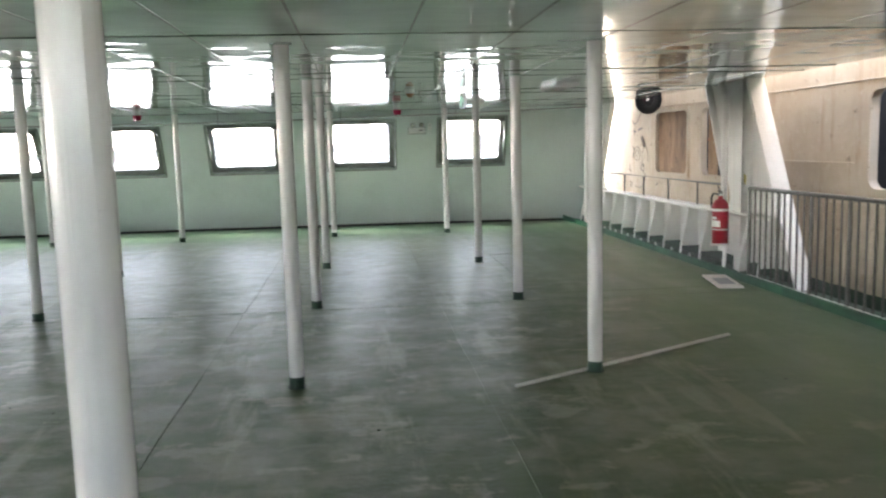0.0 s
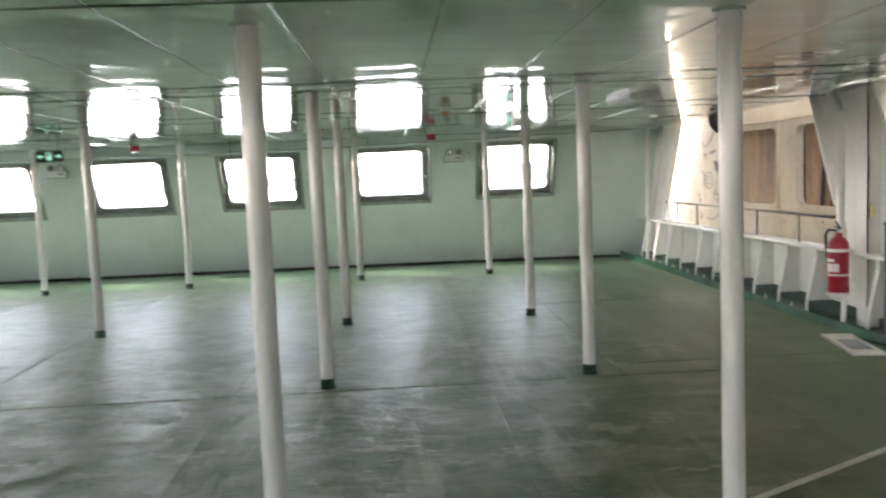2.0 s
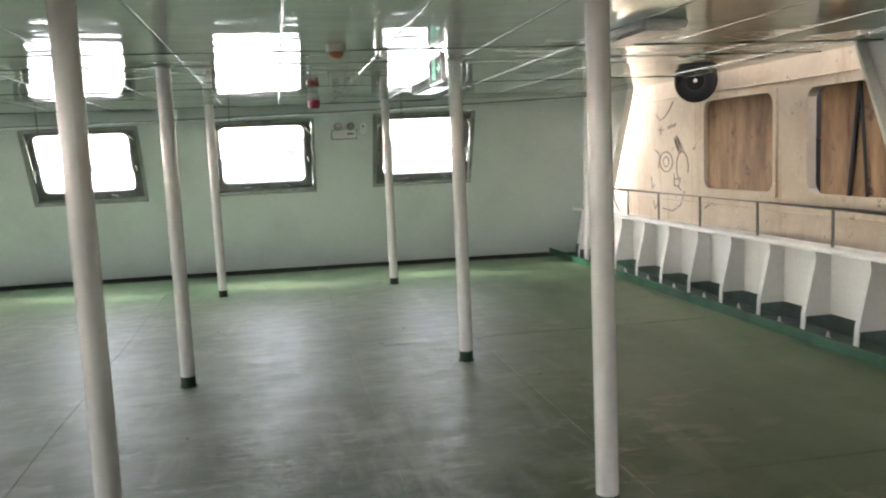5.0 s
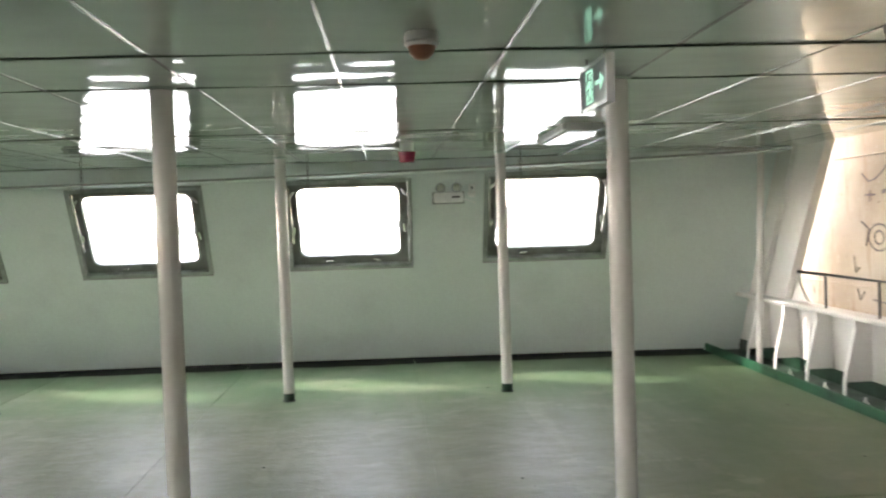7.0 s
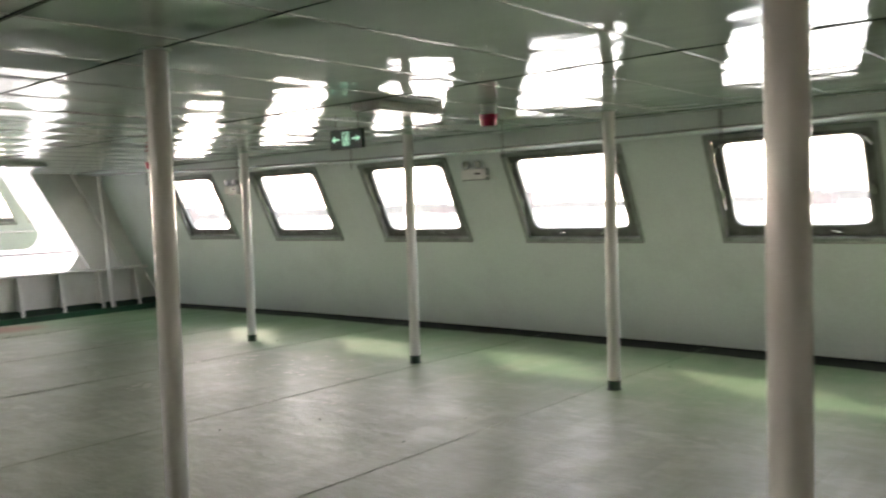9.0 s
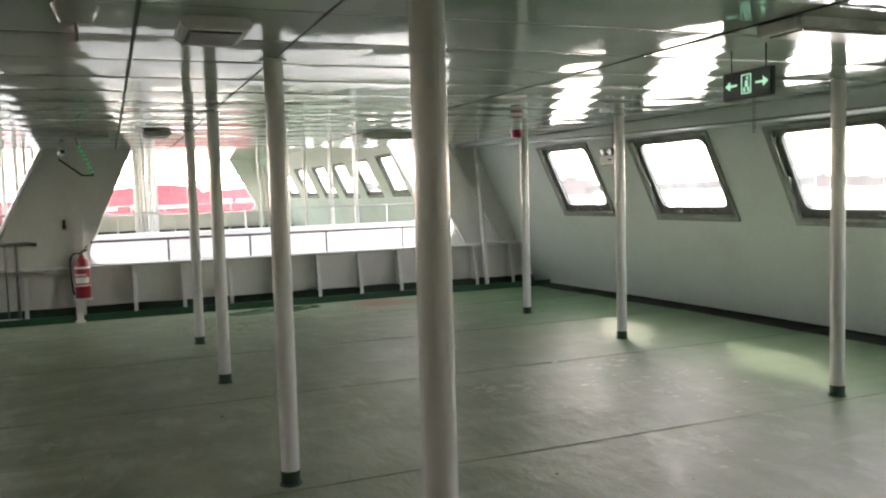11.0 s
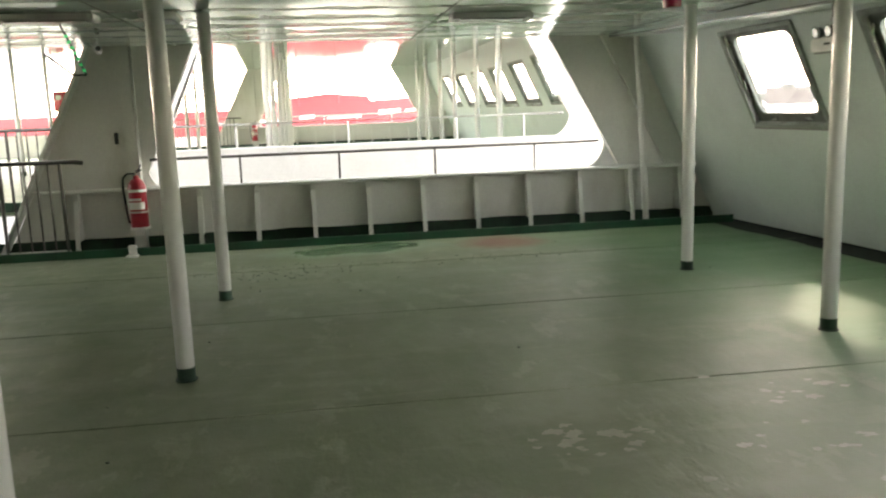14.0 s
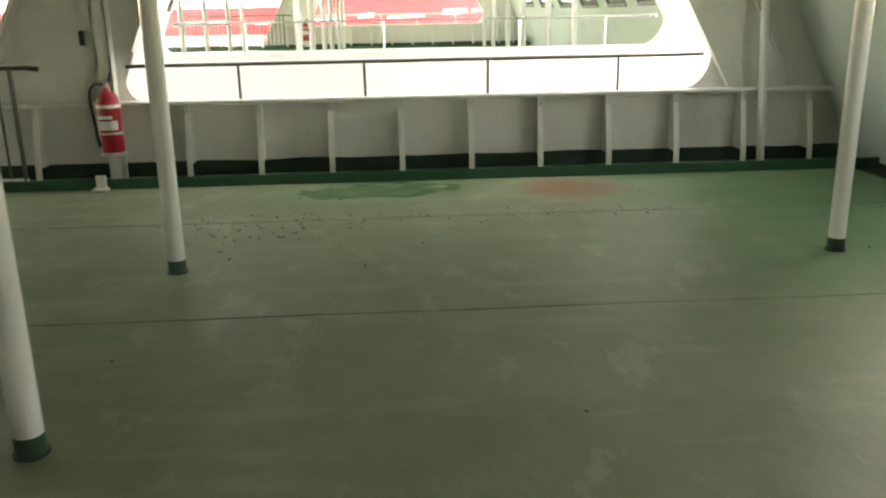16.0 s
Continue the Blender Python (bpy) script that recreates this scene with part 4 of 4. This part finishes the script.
j = thing("junction_box", "small white electrical box on the front wall", "junction box")
bm = bmesh.new()
box(bm, -0.035, 0.035, -0.045, 0.03, -0.07, 0.07, bevel=0.008)
part("case", bm, M_LAMP, j)
bm = bmesh.new()
box(bm, -0.012, 0.012, -0.052, -0.044, -0.02, 0.02, bevel=0.003)
part("switch", bm, M_STRIP, j, "pale grey switch")
bm = bmesh.new()
pipe(bm, [(0, -0.01, 0.068), (0.0, -0.02, 0.14), (-0.03, -0.03, 0.20)], 0.009, 8)
part("conduit", bm, M_WALL, j, smooth=True)
j.matrix_world = pose(1.67, front_y(1.67, 1.86) - 0.004, 1.86, -25, 0, 0)

# green light rope and camera by the port pillar
r = thing("light_strip", "green dotted light strip on a dark bent ceiling bracket", "light strip")
bm = bmesh.new()
top, low = Vector((-9.5, 9.66, ZC)), Vector((-9.5, 9.83, 1.735))
pipe(bm, [top, low], 0.009, 6)
part("strip", bm, M_RUBBER, r)
bm = bmesh.new()
pipe(bm, [low, (-9.53, 9.73, 1.735), (-9.6, 9.52, 1.90)], 0.010, 6)
part("bracket", bm, M_RUBBER, r, "dark bent bracket bar")
for k in range(7):
    p = top.lerp(low, 0.32 + 0.1 * k)
    bm = bmesh.new()
    box(bm, p.x + 0.004, p.x + 0.014, p.y - 0.012, p.y + 0.012, p.z - 0.010, p.z + 0.010)
    part("bulb", bm, M_LED, r, "small green light")
c = thing("security_camera", "small pale security camera on a bracket under the ceiling", "camera")
bm = bmesh.new()
rod(bm, (0, 0, 0), (0, 0, -0.06), 0.016, 10)
part("bracket", bm, M_LAMP, c)
bm = bmesh.new()
rod(bm, (-0.06, 0, -0.09), (0.08, 0.03, -0.075), 0.034, 14)
part("body", bm, M_LAMP, c, smooth=True)
bm = bmesh.new()
rod(bm, (0.078, 0.0298, -0.0755), (0.088, 0.032, -0.0745), 0.025, 14)
part("lens", bm, M_RUBBER, c)
c.location = (-11.45, 9.45, ZC)

# ---- things on the deck ----
b = thing("printed_board", "pale printed board lying flat on the deck", "board")
bm = bmesh.new()
box(bm, -0.125, 0.125, -0.38, 0.38, 0, 0.022, bevel=0.004)
part("panel", bm, M_LABEL, b)
bm = bmesh.new()
box(bm, -0.085, 0.075, -0.25, 0.12, 0.0225, 0.025)
part("print", bm, M_PAPER, b, "grey printed block")
b.matrix_world = pose(4.09, 8.525, 0.004, 0, 0, -11)
b = thing("wooden_batten", "long pale batten lying across the deck", "batten")
bm = bmesh.new()
box(bm, -1.07, 1.07, -0.013, 0.013, 0, 0.016, bevel=0.003)
part("strip", bm, M_STICK, b)
b.matrix_world = pose(2.18, 5.75, 0.003, 0, 0, 29)

rng = random.Random(11)
bm = bmesh.new()
for k in range(230):
    x, y = (rng.gauss(-10.2, 0.22), rng.gauss(11.0, 0.35)) if k < 90 else (rng.gauss(-10.35, 0.1), rng.uniform(11.6, 13.9)) if k < 140 else (rng.uniform(-11, 4.2), rng.uniform(4, 16.0))
    s = rng.uniform(0.002, 0.009)
    box(bm, -s, s, -s * 0.6, s * 0.6, 0, 0.004, pose(x, y, 0.0015, 0, 0, rng.uniform(0, 180)))
tagged(finish(bm, "paint_flakes", M_SEAM), "dark paint flakes and grit scattered on the deck", "debris", kind="stuff")
bm = bmesh.new()
for cx, cy, n, s, wide in ((-6.14, 12.47, 8, 0.05, 1.0), (-5.98, 12.66, 8, 0.045, 1.0), (-6.35, 13.55, 14, 0.035, 2.2), (-5.75, 13.75, 22, 0.032, 3.0), (-5.2, 13.6, 18, 0.03, 3.0), (-6.0, 12.5, 5, 0.03, 1.0), (-4.3, 12.9, 16, 0.025, 3.5)):
    for k in range(n):
        x, y = cx + rng.gauss(0, 0.07 * wide), cy + rng.gauss(0, 0.11 * wide)
        r0 = s * rng.uniform(0.3, 1)
        vs = [bm.verts.new((x + r0 * rng.uniform(.35, 1.3) * math.cos(a), y + r0 * rng.uniform(.5, 1.7) * math.sin(a), 0.0012 + 0.0003 * k)) for a in [k2 * 0.3927 for k2 in range(16)]]
        bm.faces.new(vs)
tagged(finish(bm, "bare_patches", M_BARE), "bare pale patches where the deck paint has peeled", "stain", kind="stuff")

# ---- the cream ship alongside to starboard ----
XW = 5.12
cream = thing("cream_ship", "old cream-painted ship moored alongside, rusty, with boarded windows", "ship")
holes = [(11.95, 13.25, 0.98, 1.95), (10.36, 11.48, 0.99, 1.95), (6.38, 7.66, 0.98, 1.94), (4.7, 5.98, 0.99, 1.96), (2.9, 4.2, 0.99, 1.96)]
ys = sorted({-4.0, 18.5} | {v for h in holes for v in h[:2]})
bm = bmesh.new()
at = lambda y, z, d: (XW + d, y, z)
for ya, yb in zip(ys, ys[1:]):
    h = next((h for h in holes if h[0] <= ya and yb <= h[1]), None)
    if not h:
        slab(bm, [(ya, -3.2), (yb, -3.2), (yb, 3.4), (ya, 3.4)], at, 0.06)
    else:
        slab(bm, [(ya, -3.2), (yb, -3.2), (yb, h[2]), (ya, h[2])], at, 0.06)
        slab(bm, [(ya, h[3]), (yb, h[3]), (yb, 3.4), (ya, 3.4)], at, 0.06)
bmesh.ops.remove_doubles(bm, verts=bm.verts, dist=0.0005)
part("hull_side", bm, M_CREAM, cream)
for i, (ya, yb, za, zb) in enumerate(holes):
    bm = bmesh.new()
    ring(bm, rounded(ya - 0.03, yb + 0.03, za - 0.03, zb + 0.03, 0.03), rounded(ya + 0.02, yb - 0.02, za + 0.02, zb - 0.02, 0.11), at, -0.018, 0.07)
    f = part("window_frame", bm, M_CREAM, cream, "cream painted rounded frame, chipped")
    if i < 2:
        bx = XW + 0.02 * i
        bm = bmesh.new()
        mid = (ya + yb) / 2 + 0.1
        for p, q in ((ya + 0.01, mid - 0.003), (mid + 0.003, yb - 0.01)):
            box(bm, bx + 0.03, bx + 0.042, p + (0.12 * i if p < mid else 0), q - (0.1 * i if q > mid + 0.1 else 0), za + 0.01, zb - 0.01)
        part("board", bm, M_PLY, cream, "weathered plywood boarding")
        bm = bmesh.new()
        for z in (za + 0.5,):
            for y in (ya + 0.15, yb - 0.12):
                box(bm, bx + 0.024, bx + 0.031, y - 0.05, y + 0.05, z - 0.008, z + 0.008)
        part("batten", bm, M_RUST, cream)
    # Near-black boxes: the darkness of the unlit cabin is put into their colour.
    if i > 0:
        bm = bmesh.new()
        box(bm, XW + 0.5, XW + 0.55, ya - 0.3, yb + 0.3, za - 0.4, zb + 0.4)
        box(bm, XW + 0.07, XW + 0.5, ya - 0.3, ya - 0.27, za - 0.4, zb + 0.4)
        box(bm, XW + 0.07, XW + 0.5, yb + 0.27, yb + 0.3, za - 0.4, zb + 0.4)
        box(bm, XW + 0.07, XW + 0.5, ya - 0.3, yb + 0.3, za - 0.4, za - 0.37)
        part("cabin", bm, M_DARK, cream, "cabin behind a broken window, unlit darkness put into its colour")
        bm = bmesh.new()
        pipe(bm, [(XW + 0.03, ya + 0.62, za), (XW + 0.03, ya + 0.50, zb)], 0.02, 6)
        pipe(bm, [(XW + 0.03, ya + 0.40, za), (XW + 0.03, ya + 0.50, zb)], 0.014, 6)
        part("bar", bm, M_DARK, cream)
for z, y0, y1 in ((0.83, -4, 18.4), (1.235, 7.9, 10.1), (2.02, -4, 18.4)):
    bm = bmesh.new()
    pipe(bm, [(XW - 0.004, y0 + (y1 - y0) * k / 30, z + 0.004 * math.sin(k * 1.7)) for k in range(31)], 0.009, 6)
    part("weld_seam", bm, M_CREAM, cream)
bm = bmesh.new()
box(bm, XW - 0.03, XW + 0.03, -4.0, 18.5, 0.12, 0.17, bevel=0.01)
part("rubbing_strake", bm, M_CREAM, cream)
for y in [5.0 + 0.42 * k for k in range(9)]:
    bm = bmesh.new()
    rod(bm, (XW - 0.05, y, -0.6), (XW - 0.05, y, 0.80), 0.02, 8)
    part("side_pipe", bm, M_CREAM, cream)
# Unseen overhang added to hold skylight off the forward part of the hull.
bm = bmesh.new()
box(bm, XW - 0.34, XW + 0.06, 10.6, 18.5, 2.95, 3.05, bevel=0.02)
part("sky_block", bm, M_CREAM, cream)
# scrawled marks
strokes = [[(14.15 + 0.16 * math.cos(a), 1.28 + 0.12 * math.sin(a)) for a in [k * 0.5 for k in range(14)]],
           [(14.15 + 0.07 * math.cos(a), 1.28 + 0.06 * math.sin(a)) for a in [k * 0.6 for k in range(12)]],
           [(13.75 + 0.14 * math.cos(a), 1.22 + 0.18 * math.sin(a)) for a in [k * 0.5 - 1 for k in range(10)]],
           [(14.35, 1.2), (14.3, 1.35), (14.42, 1.42)], [(13.95, 1.15), (13.95, 1.0), (13.85, 1.0)], [(13.95, 1.08), (13.86, 1.08)],
           [(13.8, 1.1), (13.84, 0.98), (13.78, 0.95)], [(14.25, 0.72), (14.0, 0.70), (13.8, 0.78), (13.7, 0.95)],
           [(14.4, 1.85), (14.3, 1.78), (14.2, 1.8), (14.1, 1.85), (13.95, 1.98)], [(14.35, 1.66), (14.2, 1.66)], [(14.28, 1.7), (14.28, 1.6)],
           [(14.1, 1.69), (13.9, 1.72)], [(14.1, 1.67), (13.9, 1.70)],
           [(13.95, 1.55), (13.85, 1.4), (13.92, 1.56), (13.8, 1.38), (13.88, 1.58), (13.76, 1.4), (13.84, 1.56), (13.72, 1.42)],
           [(14.5, 0.8), (14.45, 0.7), (14.38, 0.78)], [(14.55, 1.1), (14.52, 0.95), (14.46, 1.0)], [(13.25, 0.78), (13.1, 0.84), (13.02, 0.82)]]
for st in strokes:
    bm = bmesh.new()
    pipe(bm, [(XW + 0.002, y, z) for y, z in st], 0.010, 6)
    part("scrawl", bm, M_INK, cream, "faded scrawled paint line")

t = thing("tyre_fender", "black rubber tyre fender hanging between the ships", "tyre fender")
bm = bmesh.new()
seg, sec = 32, 12
rows = []
for i in range(seg):
    a = 2 * math.pi * i / seg
    rows.append([bm.verts.new((0.06 * math.sin(b), (0.175 + 0.075 * math.cos(b)) * math.cos(a), (0.175 + 0.075 * math.cos(b)) * math.sin(a))) for b in [2 * math.pi * k / sec for k in range(sec)]])
for i in range(seg):
    a, b = rows[i], rows[(i + 1) % seg]
    for k in range(sec):
        bm.faces.new((a[k], a[(k + 1) % sec], b[(k + 1) % sec], b[k]))
part("tyre", bm, M_TYRE, t, smooth=True)
bm = bmesh.new()
rod(bm, (-0.02, 0, 0), (0.03, 0, 0), 0.105, 20)
part("hub", bm, M_TYRE, t)
bm = bmesh.new()
rod(bm, (-0.03, 0.0, 0.0), (-0.02, 0, 0.0), 0.025, 10)
part("bolt", bm, M_CHROME, t)
bm = bmesh.new()
rod(bm, (0, 0, 0.2), (0, 0, 1.0), 0.012, 8)
part("rope", bm, M_STICK, t)
t.location = (4.915, 13.05, 2.135)
t.rotation_euler.z = radians(48)
t.scale = (0.75, 0.9, 0.9)

# ---- the ferry alongside to port: the same type of deck ----
DX, DZ = -18.2, 0.32
NT = ZC + 0.34              # height of the deck above on that ferry
nb, inb = side("neighbour_wall_starboard", XS + DX, -1, DZ, {"pillar_y": 9.12, "top": NT, "coaming": 0.4, "rail_paint": M_POST, "rail_y": (10.5, 11.9, 13.3, 14.2)})
side("neighbour_wall_port", XP + DX, 1, DZ, {"pillar_y": 9.50, "top": NT, "coaming": 0.4, "rail_paint": M_POST, "rail_y": (10.66, 11.73, 12.8, 13.95)})
front_wall("neighbour_wall_front", DX, DZ, WIN_X, M_WALL, NT + 0.2)
for i, cx in enumerate(WIN_X):
    window(i + 11, cx, DX, DZ, False)
bm = bmesh.new()
box(bm, XP + DX - 0.03, XS + DX + 0.03, AFT, 16.9, DZ - 0.3, DZ)
tagged(finish(bm, "neighbour_floor", M_FLOOR), "pale green deck of the ferry alongside", "floor", kind="structure")
bm = bmesh.new()
slab(bm, [(XP + DX - 0.03, AFT), (XS + DX + 0.03, AFT)] + roof_edge(DX), lambda x, y, d: (x, y, DZ + NT + d), 0.3)
tagged(finish(bm, "neighbour_ceiling", M_CEIL), "glossy white panel ceiling of the ferry alongside", "ceiling", kind="structure")
bm = bmesh.new()
box(bm, XP + DX - 0.03, XS + DX + 0.03, AFT - 0.05, AFT, DZ - 0.3, DZ + 0.9)
tagged(finish(bm, "neighbour_wall_aft", M_WALL), "plain white after bulwark of the ferry alongside", "wall", kind="structure")
# Unseen box added above to stop sun reaching the port deck.
bm = bmesh.new()
box(bm, XP + DX, XS + DX - 0.1, AFT, 15.6, DZ + NT + 0.3, DZ + NT + 3.0)
tagged(finish(bm, "neighbour_sun_block", M_SHIPWHITE), "unseen white box added on top of the ferry alongside to block the sun", "deckhouse", kind="structure")
bm = bmesh.new()
box(bm, XS + DX - 0.02, XS + DX + 0.03, AFT, 16.6, -3.2, DZ - 0.02)
tagged(finish(bm, "neighbour_hull", M_SHIPWHITE), "white hull side of the ferry alongside", "hull", kind="structure")
# Slope added to the hull so that it catches skylight in the gap.
bm = bmesh.new()
slab(bm, [(XS + DX + 0.03, DZ - 0.04), (XS + DX + 0.62, DZ - 0.30), (XS + DX + 0.70, DZ - 0.42), (XS + DX + 0.03, DZ - 0.9)], lambda x, z, d: (x, AFT + d, z), 19.2)
tagged(finish(bm, "neighbour_sky_ledge", M_SHIPWHITE), "white sloping ledge added along the ferry alongside to catch skylight", "hull", kind="structure")
for ry in ROWS_Y:
    for cx in COLS_X:
        copy_thing(first, pose(cx + DX, ry, DZ) @ Matrix.Diagonal((1, 1, NT / ZC, 1)))
extinguisher((XP + DX + 0.25, 9.50, DZ + 0.23), 90)
h = thing("hose_cabinet", "red fire hose cabinet on the ferry alongside", "hose cabinet")
bm = bmesh.new()
box(bm, -0.14, 0.14, -0.22, 0.22, -0.3, 0.3, bevel=0.01)
part("case", bm, M_RED, h)
bm = bmesh.new()
box(bm, 0.141, 0.146, -0.14, 0.02, 0.05, 0.18)
part("label", bm, M_LABEL, h)
h.location = (XP + DX + 0.2, 3.75, DZ + 1.68)

# a red and white ship beyond
far = thing("red_white_ship", "red and white ship moored beyond the ferry", "ship")
XF = -37.0
bm = bmesh.new()
slab(bm, [(-22, -3.2), (14.5, -3.2), (16.2, 1.2), (-22, 1.2)], lambda y, z, d: (XF - d, y, z), 9)
part("hull", bm, M_SHIPWHITE, far)
bm = bmesh.new()
slab(bm, [(-22, 0.6), (15.9, 0.6), (16.7, 1.95), (14, 1.8), (9, 1.6), (-22, 1.5)], lambda y, z, d: (XF + 0.03 - d, y, z), 0.02)
part("stripe", bm, M_SHIPRED, far, "red painted sheer strake")
for y0, z0, w0, h0 in ((9.2, 1.05, 1.1, 0.10), (10.8, 1.12, 0.6, 0.16), (11.9, 1.1, 1.4, 0.08), (14.0, 1.2, 0.9, 0.2), (15.1, 1.3, 0.9, 0.1), (7.0, 0.95, 1.3, 0.12), (4.0, 0.95, 2.0, 0.14)):
    bm = bmesh.new()
    slab(bm, [(y0, z0), (y0 + w0, z0 + 0.04), (y0 + w0, z0 + h0 + 0.04), (y0, z0 + h0)], lambda y, z, d: (XF + 0.05 - d, y, z), 0.02)
    part("lettering_bar", bm, M_SHIPWHITE, far, "white painted lettering, unreadable")
bm = bmesh.new()
slab(bm, [(9, 1.5), (14, 1.5), (13.6, 2.0), (12, 2.15), (9.6, 1.9)], lambda y, z, d: (XF - 0.5 - d, y, z), 2)
part("boat", bm, M_SHIPRED, far, "red boat on deck")
for y in [6 + 1.6 * k for k in range(9)]:
    bm = bmesh.new()
    rod(bm, (XF - 0.2, y, 1.2), (XF - 0.2, y, 2.5), 0.04, 6)
    part("rail_post", bm, M_SHIPRED, far)
bm = bmesh.new()
for z in (2.2, 2.5):
    rod(bm, (XF - 0.2, 6, z), (XF - 0.2, 18.8, z), 0.03, 6)
part("rail", bm, M_SHIPRED, far)

# ---- water, shore ----
bm = bmesh.new()
box(bm, -3000, 3000, -3000, 3000, -3.4, -3.2)
tagged(finish(bm, "water", M_WATER), "dull green harbour water reaching the horizon", "water", kind="structure")
rng = random.Random(5)
bm = bmesh.new()
v = []
for i in range(161):
    a = radians(-20 + 220 * i / 160)
    hgt = 3.5 + 4 * noise.noise((i * 0.11, 3.3, 0)) + 4 * noise.noise((i * 0.5, 1.2, 0))
    v.append([bm.verts.new((900 * math.cos(a), 900 * math.sin(a), z)) for z in (-3.3, max(1.6, hgt))])
for p, q in zip(v, v[1:]):
    bm.faces.new((p[0], q[0], q[1], p[1]))
tagged(finish(bm, "backdrop", M_HILL), "pale hazy shore across the harbour", "shore", kind="structure")
for k in range(30):
    a = radians(rng.uniform(35, 165))
    r0 = rng.uniform(420, 700)
    w, d, hh = rng.uniform(10, 30), rng.uniform(10, 20), rng.uniform(4, 15)
    bld = thing("far_building", "pale flat-roofed building on the far shore", "building", group="far buildings")
    bm = bmesh.new()
    box(bm, -w / 2, w / 2, -d / 2, d / 2, 0, hh)
    part("wall", bm, M_CITY, bld)
    bm = bmesh.new()
    box(bm, -w / 2 - 0.4, w / 2 + 0.4, -d / 2 - 0.4, d / 2 + 0.4, hh, hh + 0.8)
    box(bm, -w / 5, w / 8, -d / 5, d / 5, hh + 0.8, hh + 3)
    part("roof", bm, M_HILL, bld)
    bld.matrix_world = pose(r0 * math.cos(a), r0 * math.sin(a), -3.2, 0, 0, math.degrees(a) - 90 + rng.uniform(-25, 25))

# ---- deck plates, last ----
px = [XP + 0.484, -10.35, -8.50, -6.68, -4.66, -2.80, -0.79, 1.05, XS - 0.384]
py = [AFT, 2.3, 8.0, 17.0]
G = 0.003
plates = [(xa, xb, ya, yb) for xa, xb in zip(px[:-2], px[1:-1]) for ya, yb in zip(py, py[1:])]
plates += [(px[-2], px[-1], AFT, 2.3), (px[-2], px[-1], 2.3, 8.0), (px[-2], 2.08, 8.0, 11.42), (2.08, px[-1], 8.0, 8.36), (2.08, px[-1], 8.36, 11.42), (px[-2], px[-1], 11.42, 17.0)]
for xa, xb, ya, yb in plates:
    bm = bmesh.new()
    far_edge = [(xb - G + (xa - xb + 2 * G) * k / 6, front_y(xb + (xa - xb) * k / 6) + 0.05) for k in range(7)] if yb > 16 else [(xb - G, yb - G), (xa + G, yb - G)]
    slab(bm, [(xa + G, ya + G), (xb - G, ya + G)] + far_edge, lambda x, y, d: (x, y, -d), 0.007)
    part("deck_plate", bm, M_FLOOR, floor)
bm = bmesh.new()
for x in px[1:-1]:
    n = 60
    pipe(bm, [(x + 0.004 * math.sin(k * 1.3), AFT + 20.6 * k / n, -0.003) for k in range(n + 1)], 0.007, 6)
for y in py[1:-1]:
    pipe(bm, [(px[0] + (px[-1] - px[0]) * k / 40, y + 0.004 * math.sin(k * 1.9), -0.003) for k in range(41)], 0.007, 6)
pipe(bm, [(2.08, 8.36 + 0.306 * k, -0.003) for k in range(10)] + [(2.085, 11.33, -0.003), (2.11, 11.39, -0.003), (2.16, 11.415, -0.003)] + [(2.3 + 0.2 * k, 11.42 - 0.004 * k, -0.003) for k in range(10)], 0.008, 6)
pipe(bm, [(2.08 + 0.22 * k, 8.36 - 0.003 * k, -0.003) for k in range(11)], 0.007, 6)
weld = part("weld_seams", bm, M_FLOOR, floor)
weld["kind"] = "stuff"
